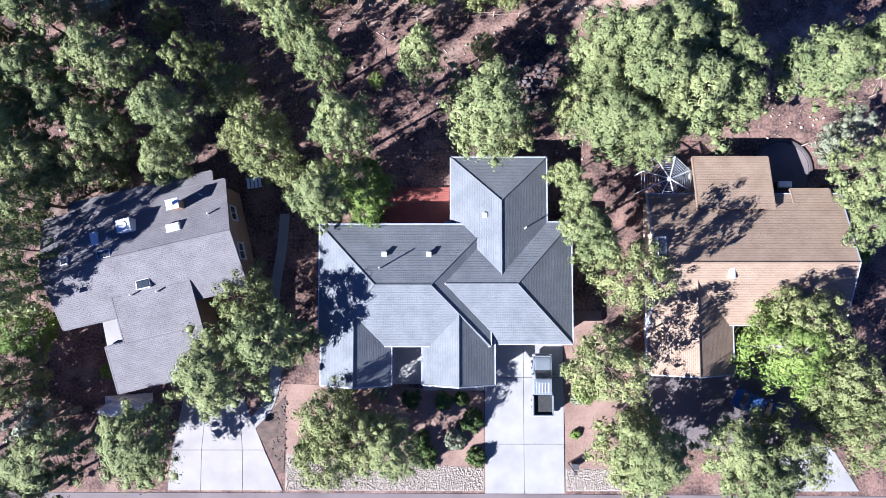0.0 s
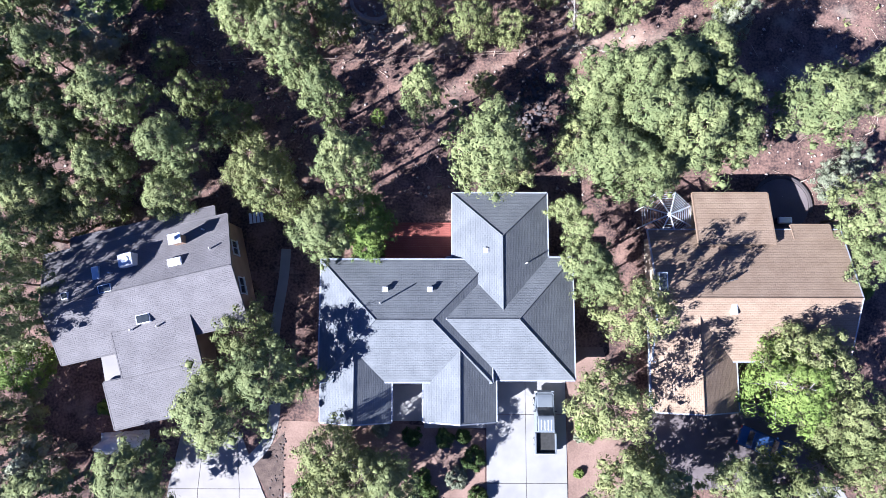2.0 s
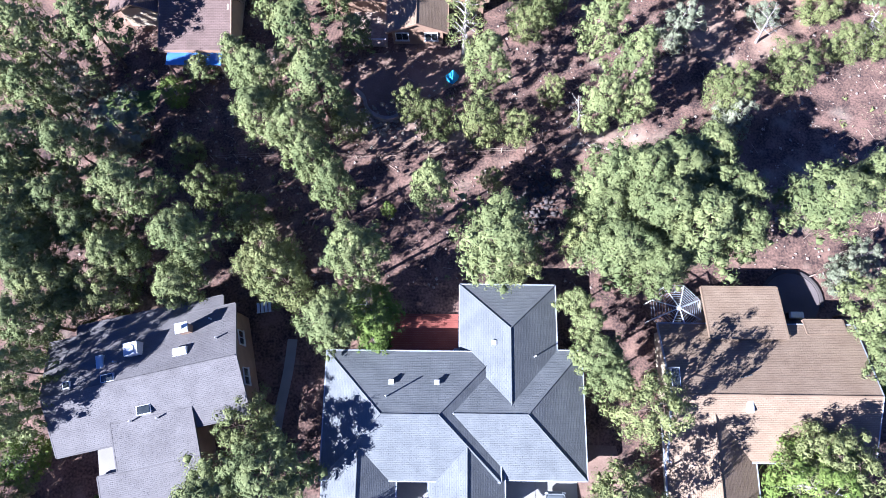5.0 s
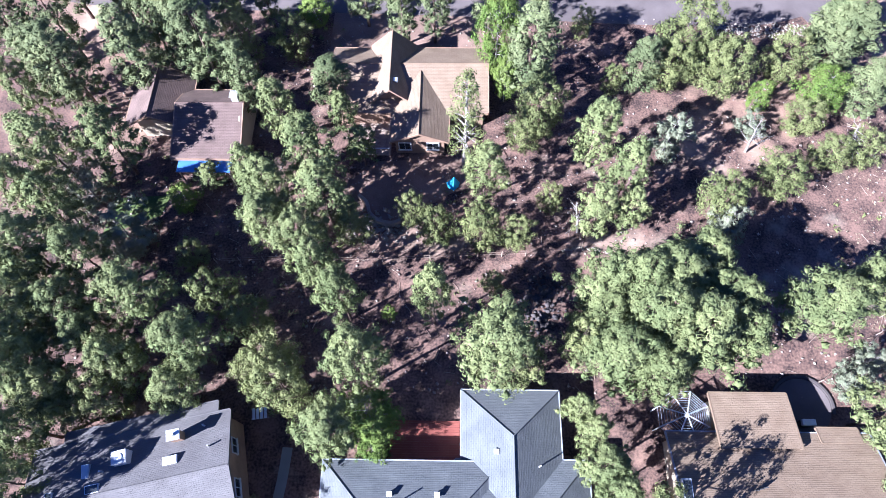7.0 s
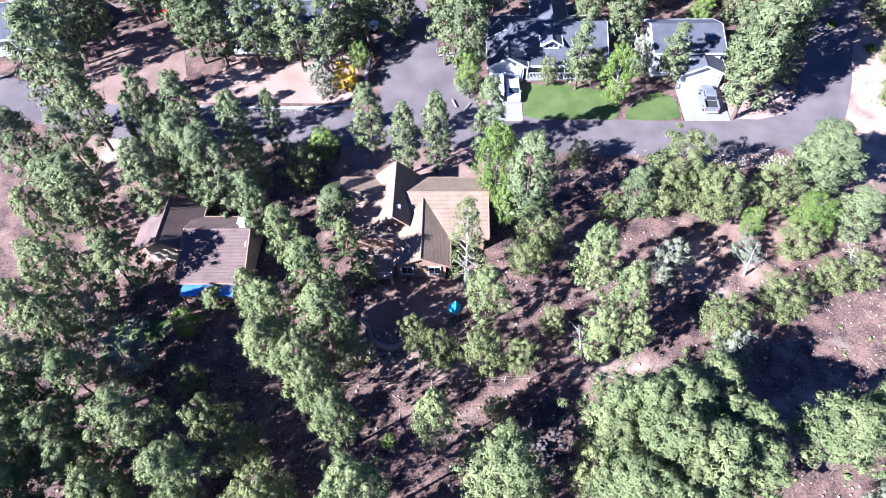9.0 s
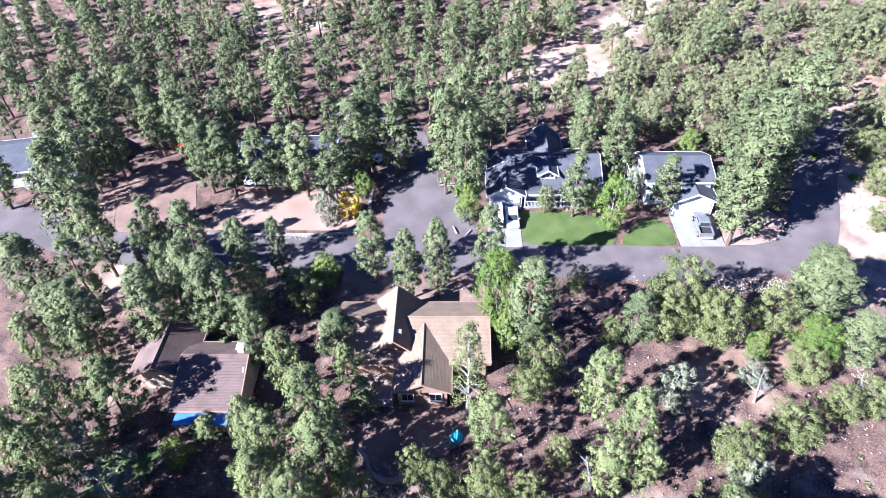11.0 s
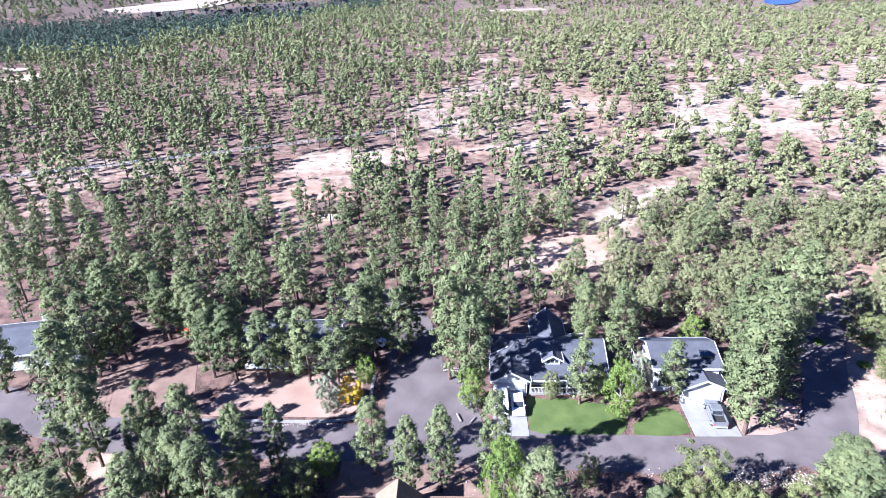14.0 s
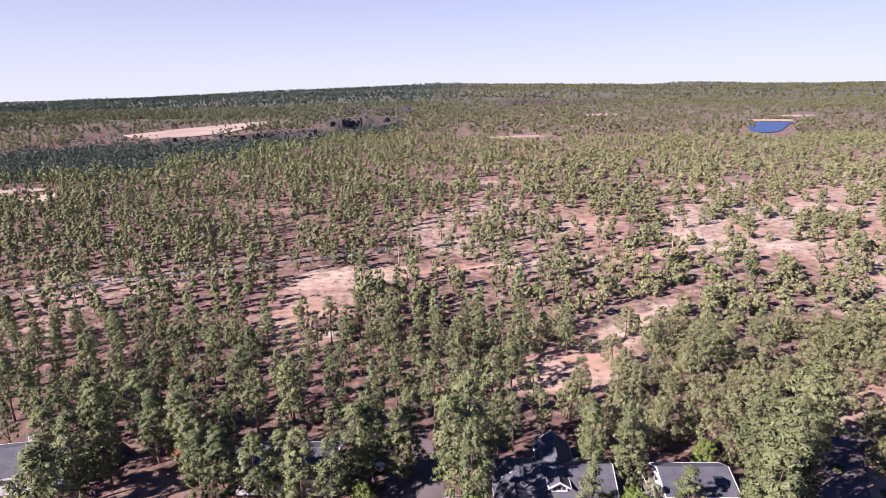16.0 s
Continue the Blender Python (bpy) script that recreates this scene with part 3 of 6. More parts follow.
slab("lawn", [(8.9, 64.2), (10.5, 63.5), (14, 63.2), (17.5, 63.4), (20.6, 63.2), (21.6, 64.4), (22.2, 66), (21.6, 67.8), (20.4, 69.2), (17.5, 69.8), (14.5, 70.6), (11.5, 70.4), (9.2, 71)], 0.05, LAWN, "bright green mown lawn before the white house", "lawn")
slab("lawn", [(22.4, 63.4), (25, 63.1), (28.4, 63.3), (29.8, 63.8), (29.9, 66.4), (29.2, 68), (27.6, 68.9), (26, 68.4), (24.4, 66.8), (22.8, 65.2)], 0.05, LAWN, "bright green mown lawn beside the driveway", "lawn")
slab("lawn", [(-36.5, 27.6), (-30.8, 30.2), (-30.2, 32.6), (-36, 32.2)], 0.05, LAWN, "small patch of green lawn in the shade", "lawn")
slab("yard", [(-36.5, 66.9), (-15.5, 66.6), (-13.8, 70), (-15, 77), (-33, 77)], 0.03, RED_CLAY, "bare yard of orange-red clay", "yard")
slab("yard", [(-52, 66.5), (-42.5, 66.5), (-38.5, 71), (-42, 82), (-50, 84), (-54, 74)], 0.035, RED_SOIL, "bare reddish gravel yard", "yard")
slab("yard", [(-11.5, 30.2), (-6.5, 29.2), (1.0, 34), (1.2, 37.5), (-8.5, 37), (-12, 34)], 0.03, RED_SOIL, "bare gravel yard behind the tan house", "yard")
slab("yard", [(36.4, 63.4), (40, 63.3), (43.2, 64.2), (45, 66), (45.8, 68.4), (44.6, 70.6), (42, 71.8), (39, 71.2), (36.4, 70.2)], 0.055, RED_CLAY, "bare sandy yard beside the street", "yard")
slab("yard", [(-15, 51), (4, 51), (4, 58), (-15, 58.5)], 0.028, RED_SOIL, "bare gravel drive before the tan house", "yard")
strip("kerb", [(-38.5, 65.9), (-28, 65.75), (-20, 65.7), (-15.2, 66.3), (-13.2, 69), (-13.0, 76)], 0.5, 0.16, CONCRETE, "pale stone kerb wall along the street", "kerb")
CLEARINGS = [(218, 982, 30, 22), (60, 626, 36, 9), (-680, 1015, 60, 24), (-245, 326, 24, 12), (-345, 470, 24, 16), (120, 1010, 26, 14), (470, 900, 30, 14)]
for cx, cy, rx, ry in CLEARINGS:
    edge = [(cx + rx * math.cos(a) * (0.8 + 0.2 * math.sin(3 * a + cx)), cy + ry * math.sin(a) * (0.8 + 0.2 * math.cos(2 * a + cy))) for a in (math.tau * i / 18 for i in range(18))]
    flat_patch("clearing", edge, float(rise(np.float64(cx), np.float64(cy))) + 1.0, DRY_GRASS, "pale clearing of dry grass in the woods", "clearing")
flat_patch("dam", [(352, 788), (398, 776), (402, 786), (356, 800)], 2.4, DRY_GRASS, "low pale earth dam behind the lake", "dam")
flat_patch("lake", [(297, 640), (318, 650), (334, 670), (346, 690), (360, 715), (380, 748), (396, 768), (396, 776), (388, 780), (362, 784), (350, 768), (336, 742), (318, 712), (304, 676)], 0.0, WATER, "small blue lake among the woods", "water")
flat_patch("field", [(-364, 677), (-328, 641), (-282, 642), (-256, 690), (-253, 840), (-271, 888), (-312, 815), (-336, 765)], 3.2, DRY_GRASS, "wide pale field of dry grass", "field")

# ---- houses ----
def blue_house():
    h = thing("house", label="single-storey house with a blue-grey shingle hip roof", category="house")
    w = SIDING_GREY
    walls(h, [(-10.3, -4.4), (3.6, -4.4), (3.6, 5.1), (-10.3, 5.1)], 3.2, w)
    walls(h, [(3.6, -4.2), (10.8, -4.2), (10.8, 5.4), (3.6, 5.4)], 2.7, w)
    walls(h, [(1.3, 5.1), (8.7, 5.1), (8.7, 11.2), (1.3, 11.2)], 2.7, w)
    walls(h, [(-10.1, -7.8), (-5.0, -7.8), (-5.0, -4.4), (-10.1, -4.4)], 2.9, w)
    walls(h, [(-1.3, -7.8), (4.0, -7.8), (4.0, -4.2), (-1.3, -4.2)], 2.9, w)
    S, C = BLUE_SHINGLE, TRIM
    roof(h, [(-10.8, -4.9), (4.15, -4.9), (4.15, 5.7), (-10.8, 5.7)], [(-5.7, 0.4), (-1.0, 0.4)], 3.2, 5.7, S, S)
    roof(h, [(0.2, -4.75), (11.35, -4.75), (11.35, 5.95), (0.2, 5.95)], [(0.21, 0.5), (6.3, 0.5)], 2.7, 5.15, S, S)
    roof(h, [(9.2, 1.0), (9.2, 11.75), (0.7, 11.75), (0.7, 1.0)], [(5.0, 1.05), (5.0, 7.6)], 2.7, 4.8, S, S)
    roof(h, [(-4.5, -8.3), (-4.5, -2.0), (-10.65, -2.0), (-10.65, -8.3)], [(-7.6, -8.29), (-7.6, -2.0)], 2.9, 4.5, S, S)
    roof(h, [(4.5, -8.25), (4.5, -2.0), (-1.8, -2.0), (-1.8, -8.25)], [(1.35, -8.24), (1.35, -2.0)], 2.9, 4.5, S, S)
    for a, b in (((-10.1, -7.8), (-5.0, -7.8)), ((-1.3, -7.8), (4.0, -7.8))):
        gable_wall(h, a, b, 2.9, 4.2, w)
    for x, y, z, r in ((-5.0, 3.0, 4.5, 0.16), (-1.2, 3.0, 4.5, 0.16), (3.6, 6.4, 4.05, 0.16)):
        v = part("roof_vent", boxed(x - r, x + r, y - r, y + r, z - 0.25, z + 0.22, 0.03), WHITE, h, "white square roof vent")
        part("cap", boxed(x - r - 0.06, x + r + 0.06, y - r - 0.06, y + r + 0.06, z + 0.225, z + 0.28, 0.02), METAL, v)
    for x, y, z in ((-5.3, 1.8, 5.5), (7.1, 5.3, 3.9)):
        part("vent_pipe", tubed((x, y, z - 0.8), (x, y, z + 0.85), 0.06, 0.06, 10), WHITE, h, "white plastic vent pipe")
    door(h, -3.2, -4.5, 1.0, 2.05, 0, SIDING_BROWN, "door", 1, 2)
    door(h, 7.3, -4.26, 5.0, 2.2, 0, WHITE, "garage_door", 4, 4)
    for x in (-7.6, 1.35):
        window(h, x, -7.86, 1.5, 1.6, 1.3)
    return h


def left_house():
    h = thing("house", (-25.15, 3.1, 1.8), 13.2, "house with a warm grey shingle gable roof and skylights", "house")
    h.scale = (0.968, 0.968, 1.0)
    S = GREY_SHINGLE
    walls(h, [(-7.9, -4.5), (7.6, -4.5), (7.6, 4.4), (-7.9, 4.4)], 3.1, SIDING_BROWN, -1.85)
    walls(h, [(-4.5, -11.0), (3.0, -11.0), (3.0, -4.5), (-4.5, -4.5)], 2.38, SIDING_BROWN, -1.85)
    roof(h, [(-8.35, -4.95), (8.0, -4.95), (8.0, 4.85), (-8.35, 4.85)], [(-8.34, 0.0), (7.99, 0.0)], 3.1, 4.85, S, S, S)
    roof(h, [(-6.0, 4.4), (6.9, 4.4), (6.9, 5.9), (-6.0, 5.9)], [(-5.99, 4.45), (6.89, 4.45)], 2.75, 3.2, S, None, S)
    roof(h, [(-5.1, -11.4), (3.4, -11.4), (3.4, -7.2), (-5.1, -7.2)], [(-5.09, -7.22), (3.39, -7.22)], 2.5, 3.13, S, None, S)
    roof(h, [(-3.4, -7.3), (3.4, -7.3), (3.4, -3.2), (-3.4, -3.2)], [(-3.39, -3.25), (3.39, -3.25)], 3.13, 3.735, S, None, S)
    for x in (-8.0, 7.45):
        gable_wall(h, (x, -4.5), (x, 4.4), 3.1, 4.65, SIDING_BROWN)
    for x, y, z, a, b in ((-3.6, 2.0, 4.15, 0.3, 0.6), (-6.2, 0.6, 4.65, 0.3, 0.3), (3.3, 1.4, 4.4, 0.6, 0.35), (-2.8, 0.45, 4.65, 0.55, 0.35), (-0.4, -2.7, 3.9, 0.6, 0.4)):
        fr = part("skylight", boxed(x - a, x + a, y - b, y + b, z - 0.3, z + 0.16, 0.03), METAL, h, "metal-framed roof skylight")
        part("pane", boxed(x - a + 0.07, x + a - 0.07, y - b + 0.07, y + b - 0.07, z + 0.1, z + 0.19, 0.01), WHITE if y > 1 else GLASS_DARK, fr)
    c = part("cooler", boxed(-1.2, 0.0, 1.9, 3.0, 3.6, 5.0, 0.04), WHITE, h, "white rooftop evaporative cooler")
    part("fan_ring", tubed((-0.6, 2.45, 4.99), (-0.6, 2.45, 5.07), 0.34, 0.3, 16), METAL, c)
    c = part("chimney", boxed(3.4, 4.3, 2.9, 3.6, 3.3, 5.0, 0.03), SIDING_BROWN, h, "boxed chimney with a metal cap")
    part("chimney_cap", boxed(3.3, 4.4, 2.8, 3.7, 5.004, 5.12, 0.02), METAL, c)
    part("flue", tubed((3.85, 3.25, 5.1), (3.85, 3.25, 5.4), 0.15, 0.15, 10), METAL, c)
    for x, y, z in ((-2.2, 1.7, 4.3), (-1.6, -3.4, 3.7), (0.6, -3.6, 3.6), (5.9, 3.8, 3.5), (6.4, 1.9, 4.1)):
        part("vent_pipe", tubed((x, y, z - 0.4), (x, y, z + 0.55), 0.07, 0.07, 10), METAL, h)
    window(h, 7.66, -1.5, 1.6, 1.4, 1.2, 90)
    window(h, 7.66, 2.0, 1.6, 1.2, 1.2, 90)
    door(h, -0.6, -11.05, 4.8, 2.2, 0, WHITE, "garage_door", 4, 4)
    part("dormer", prism(bmesh.new(), [(-5.2, -7.15), (-3.45, -7.15), (-3.45, -5.0), (-5.2, -5.0)], -1.85, 2.6), WARM_CONCRETE, h, "small flat-roofed lean-to")
    return h


def brown_house():
    h = thing("house", label="house with a tan-brown shingle gable roof", category="house")
    S = BROWN_SHINGLE
    walls(h, [(18.6, -2.6), (34.7, -2.6), (34.7, 7.9), (18.6, 7.9)], 2.8, SIDING_TAN)
    walls(h, [(22.6, 7.9), (28.4, 7.9), (28.4, 11.3), (22.6, 11.3)], 2.9, SIDING_TAN)
    walls(h, [(18.5, -7.0), (25.0, -7.0), (25.0, -2.6), (18.5, -2.6)], 2.6, SIDING_TAN)
    roof(h, [(18.1, -3.1), (35.2, -3.1), (35.2, 8.45), (18.1, 8.45)], [(18.11, 2.3), (35.19, 2.3)], 2.8, 5.2, S, S, TRIM)
    roof(h, [(22.2, 7.0), (28.85, 7.0), (28.85, 11.75), (22.2, 11.75)], [(22.21, 7.0), (28.84, 7.0)], 2.9, 3.9, S, None, S)
    roof(h, [(30.9, 7.6), (34.3, 7.6), (34.3, 8.9), (30.9, 8.9)], [(30.91, 7.6), (34.29, 7.6)], 2.75, 3.2, S, None, S)
    roof(h, [(25.45, -7.4), (25.45, 1.5), (17.95, 1.5), (17.95, -7.4)], [(21.7, -7.39), (21.7, 1.5)], 2.6, 4.5, S, S, TRIM)
    gable_wall(h, (18.5, -7.0), (25.0, -7.0), 2.6, 4.2, SIDING_TAN)
    gable_wall(h, (34.6, -2.6), (34.6, 7.9), 2.8, 4.9, SIDING_TAN)
    fr = part("skylight", boxed(24.2, 24.75, 0.9, 1.9, 4.4, 4.95, 0.03), METAL, h)
    part("pane", boxed(24.28, 24.67, 1.0, 1.8, 4.9, 4.98, 0.01), WHITE, fr)
    fr = part("skylight", boxed(18.2, 18.95, 2.7, 4.5, 4.3, 4.95, 0.03), METAL, h)
    part("pane", boxed(18.28, 18.87, 2.8, 4.4, 4.9, 4.98, 0.01), GLASS_DARK, fr)
    for x, y, z in ((24.0, 3.7, 4.75), (24.35, 3.8, 4.75), (24.7, 3.9, 4.75), (34.4, 4.0, 4.6)):
        part("vent_pipe", tubed((x, y, z - 0.4), (x, y, z + 0.5), 0.06, 0.06, 8), DARK_METAL, h)
    door(h, 21.7, -7.05, 4.9, 2.2, 0, SIDING_TAN, "garage_door", 4, 4)
    return h


def pergola():
    p = thing("gazebo", (19.95, 9.75, 0), 0, "white slatted gazebo roof with radiating rafters", "gazebo")
    n, r, apex, eave = 8, 2.35, 3.3, 2.4
    for i in range(n):
        a = (i + 0.5) * math.tau / n
        c = Vector((math.cos(a) * r, math.sin(a) * r, eave))
        part("rafter", tubed((0, 0, apex), c, 0.06, 0.06, 6), WHITE, p)
        part("post", tubed((c.x * 0.95, c.y * 0.95, 0), (c.x * 0.95, c.y * 0.95, eave), 0.06, 0.06, 8), WHITE, p)
        b = (i + 1.5) * math.tau / n
        d = Vector((math.cos(b) * r, math.sin(b) * r, eave))
        for k in range(1, 11):
            t = k / 10
            o = Vector((0, 0, apex + 0.03))
            part("slat", tubed(o.lerp(c, t), o.lerp(d, t), 0.022, 0.022, 4), TRIM, p)
    part("finial", tubed((0, 0, apex), (0, 0, apex + 0.3), 0.12, 0.04, 8), WHITE, p)


def far_brown_house():
    h = thing("house", label="house with a dark brown roof and a blue metal porch roof", category="house")
    walls(h, [(-28.8, 35.7), (-22.6, 35.7), (-22.6, 43.8), (-28.8, 43.8)], 3.0, SIDING_TAN)
    walls(h, [(-34.4, 40.2), (-29.2, 40.2), (-29.2, 45.5), (-34.4, 45.5)], 3.0, SIDING_TAN)
    roof(h, [(-29.6, 35.3), (-22.4, 35.3), (-22.4, 44.2), (-29.6, 44.2)], [(-29.59, 41.2), (-22.41, 41.2)], 3.0, 4.7, DARK_SHINGLE, DARK_SHINGLE, SIDING_BROWN)
    roof(h, [(-28.7, 39.3), (-28.7, 46.0), (-35.4, 46.0), (-35.4, 39.3)], [(-32.2, 39.31), (-32.2, 45.99)], 3.0, 4.9, DARK_SHINGLE, DARK_SHINGLE, SIDING_BROWN)
    gable_wall(h, (-22.6, 35.7), (-22.6, 43.8), 3.0, 4.3, SIDING_TAN)
    part("porch_roof", boxed(-28.9, -23.3, 33.9, 35.28, 2.55, 2.68, 0.01, m=None), BLUE_METAL, h, "blue metal porch roof")
    for x in (-28.7, -26.1, -23.5):
        part("post", boxed(x - 0.07, x + 0.07, 34.0, 34.14, 0, 2.55), WOOD, h)
    c = part("chimney", boxed(-23.6, -22.9, 41.4, 42.1, 2.5, 5.3, 0.03), SIDING_GREY, h)
    part("chimney_cap", boxed(-23.7, -22.8, 41.3, 42.2, 5.304, 5.42, 0.02), METAL, c)
    for x in (-27.6, -25.2):
        window(h, x, 35.64, 1.5, 1.3, 1.2)
    return h


def tan_house():
    h = thing("house", label="sprawling house with tan shingle gable roofs", category="house")
    S = BROWN_SHINGLE
    walls(h, [(-13.2, 41.8), (3.0, 41.8), (3.0, 50.0), (-13.2, 50.0)], 2.8, SIDING_BROWN)
    walls(h, [(-6.4, 38.1), (-1.2, 38.1), (-1.2, 43.5), (-6.4, 43.5)], 2.7, SIDING_BROWN)
    roof(h, [(-13.7, 41.4), (3.5, 41.4), (3.5, 50.4), (-13.7, 50.4)], [(-13.69, 46.8), (3.49, 46.8)], 2.8, 4.4, S, S, SIDING_BROWN)
    roof(h, [(-4.4, 42.5), (-4.4, 50.6), (-9.6, 50.6), (-9.6, 42.5)], [(-7.0, 42.51), (-7.0, 50.59)], 2.9, 5.3, S, S, SIDING_BROWN)
    roof(h, [(-0.7, 37.7), (-0.7, 46.0), (-6.9, 46.0), (-6.9, 37.7)], [(-3.8, 37.71), (-3.8, 45.9)], 2.75, 4.2, S, S, SIDING_BROWN)
    gable_wall(h, (-6.4, 38.1), (-1.2, 38.1), 2.7, 4.0, SIDING_BROWN)
    gable_wall(h, (-9.2, 43.0), (-4.8, 43.0), 2.9, 5.0, SIDING_BROWN)
    part("roof_vent", boxed(-6.7, -6.2, 43.9, 44.4, 4.0, 5.0, 0.03), METAL, h)
    d = part("deck", boxed(-10.6, -7.0, 37.6, 41.7, 0.3, 0.45), WOOD, h, "weathered wooden deck")
    for x in (-10.5, -8.8, -7.1):
        part("post", boxed(x - 0.06, x + 0.06, 37.65, 37.77, 0, 1.45), WOOD, h)
    part("rail", boxed(-10.56, -7.04, 37.66, 37.76, 1.454, 1.55), WHITE, h, "white deck rail")
    for x in (-5.4, -2.4):
        window(h, x, 38.04, 1.5, 1.2, 1.1)
    return h


def white_house():
    h = thing("house", label="white-sided house with a slate-grey gable roof and a dormer", category="house")
    S = SLATE_SHINGLE
    walls(h, [(4.6, 71.2), (9.2, 71.2), (9.2, 76.2), (4.6, 76.2)], 2.8, WHITE)
    walls(h, [(5.0, 73.2), (20.2, 73.2), (20.2, 82.0), (5.0, 82.0)], 2.8, WHITE)
    roof(h, [(4.4, 72.6), (20.9, 72.6), (20.9, 82.6), (4.4, 82.6)], [(8.2, 77.6), (20.89, 77.6)], 2.8, 5.2, S, S, WHITE)
    roof(h, [(9.7, 70.7), (9.7, 77.0), (4.1, 77.0), (4.1, 70.7)], [(6.9, 70.71), (6.9, 77.0)], 2.8, 4.4, S, S, WHITE)
    roof(h, [(16.2, 77.5), (16.2, 86.5), (10.8, 86.5), (10.8, 77.5)], [(13.5, 77.5), (13.5, 86.49)], 2.9, 5.25, S, S, WHITE)
    gable_wall(h, (4.6, 71.2), (9.2, 71.2), 2.8, 4.1, WHITE)
    gable_wall(h, (20.1, 73.2), (20.1, 82.0), 2.8, 4.9, WHITE)
    d = part("dormer", boxed(11.9, 14.1, 73.9, 76.5, 3.2, 4.35), WHITE, h, "white gabled dormer")
    roof(h, [(14.5, 73.5), (14.5, 77.2), (11.5, 77.2), (11.5, 73.5)], [(13.0, 73.51), (13.0, 77.2)], 4.3, 5.2, S, S, WHITE)
    gable_wall(h, (11.9, 73.9), (14.1, 73.9), 4.3, 5.0, WHITE)
    for x in (12.4, 13.0, 13.6):
        part("pane", boxed(x - 0.22, x + 0.22, 73.86, 73.92, 3.75, 4.2), GLASS_DARK, d)
    part("chimney_pipe", tubed((9.6, 77.2, 4.6), (9.6, 77.2, 6.0), 0.14, 0.14, 10), DARK_METAL, h)
    door(h, 6.9, 71.14, 4.0, 2.15, 0, WHITE, "garage_door", 4, 4)
    for x in (10.6, 12.8, 15.0, 17.4, 19.0):
        window(h, x, 73.14, 1.5, 1.2, 1.2)
    p = part("porch", boxed(9.4, 20.2, 71.4, 73.15, 0.0, 0.3), CONCRETE, h, "porch floor")
    for x in (9.7, 12.3, 14.9, 17.5, 20.0):
        part("post", boxed(x - 0.08, x + 0.08, 71.45, 71.61, 0.3, 2.7), WHITE, h)
    for k in range(52):
        x = 9.7 + k * 0.2
        part("baluster", boxed(x - 0.02, x + 0.02, 71.5, 71.55, 0.3, 1.15), WHITE, h)
    part("rail", boxed(9.7, 20.0, 71.48, 71.57, 1.154, 1.22), WHITE, h)
    roof(h, [(9.3, 71.2), (20.6, 71.2), (20.6, 73.3), (9.3, 73.3)], [(9.31, 73.3), (20.59, 73.3)], 2.66, 3.05, S, None, WHITE)
    return h


def grey_house():
    h = thing("house", label="white house with slate-grey roofs and a gabled garage", category="house")
    S = SLATE_SHINGLE
    walls(h, [(27.2, 72.2), (36.0, 72.2), (36.0, 79.0), (27.2, 79.0)], 4.2, WHITE)
    walls(h, [(30.6, 69.6), (36.0, 69.6), (36.0, 74.5), (30.6, 74.5)], 2.7, WHITE)
    roof(h, [(26.7, 71.8), (36.5, 71.8), (36.5, 79.5), (26.7, 79.5)], [(26.71, 76.5), (36.49, 76.5)], 4.2, 5.6, S, S, WHITE)
    roof(h, [(36.5, 69.1), (36.5, 74.6), (30.1, 74.6), (30.1, 69.1)], [(33.3, 69.11), (33.3, 74.59)], 2.7, 4.2, S, S, WHITE)
    roof(h, [(29.6, 70.6), (31.6, 70.6), (31.6, 73.4), (29.6, 73.4)], [(29.61, 72.0), (31.59, 72.0)], 3.1, 3.7, S, None, WHITE)
    gable_wall(h, (30.6, 69.6), (36.0, 69.6), 2.7, 4.0, WHITE)
    gable_wall(h, (27.3, 79.0), (27.3, 72.2), 4.2, 5.3, WHITE)
    door(h, 33.3, 69.54, 4.6, 2.2, 0, WHITE, "garage_door", 4, 4)
    fr = part("skylight", boxed(33.8, 35.2, 73.4, 75.2, 4.5, 5.15, 0.02), GLASS_DARK, h)
    for x in (28.2, 29.4):
        window(h, x, 72.14, 1.5, 0.9, 1.2)
        window(h, x, 72.14, 3.3, 0.9, 1.0)
    p = part("deck", boxed(25.2, 27.1, 73.5, 78.0, 2.2, 2.35), WOOD, h, "raised side deck")
    for x, y in ((25.3, 73.6), (25.3, 77.9), (25.3, 75.7)):
        part("post", boxed(x - 0.07, x + 0.07, y - 0.07, y + 0.07, 0, 3.3), WHITE, h)
    part("rail", boxed(25.25, 25.35, 73.6, 77.9, 3.304, 3.38), WHITE, h)
    return h


def hidden_house():
    """The pale house behind the row of pines."""
    h = thing("house", label="pale grey house half hidden behind pines", category="house")
    walls(h, [(-33.0, 77.5), (-19.0, 77.5), (-19.0, 86.0), (-33.0, 86.0)], 3.0, SIDING_GREY)
    roof(h, [(-33.6, 77.0), (-18.4, 77.0), (-18.4, 86.6), (-33.6, 86.6)], [(-33.59, 81.8), (-18.41, 81.8)], 3.0, 5.2, SLATE_SHINGLE, SLATE_SHINGLE, WHITE)
    gable_wall(h, (-26.0, 77.4), (-21.0, 77.4), 3.0, 4.6, WHITE)
    for x in (-30.8, -28.0, -24.6, -22.4):
        window(h, x, 77.44, 1.5, 1.3, 1.3)
    door(h, -20.4, 77.44, 1.0, 2.1, 0, WHITE)
    return h


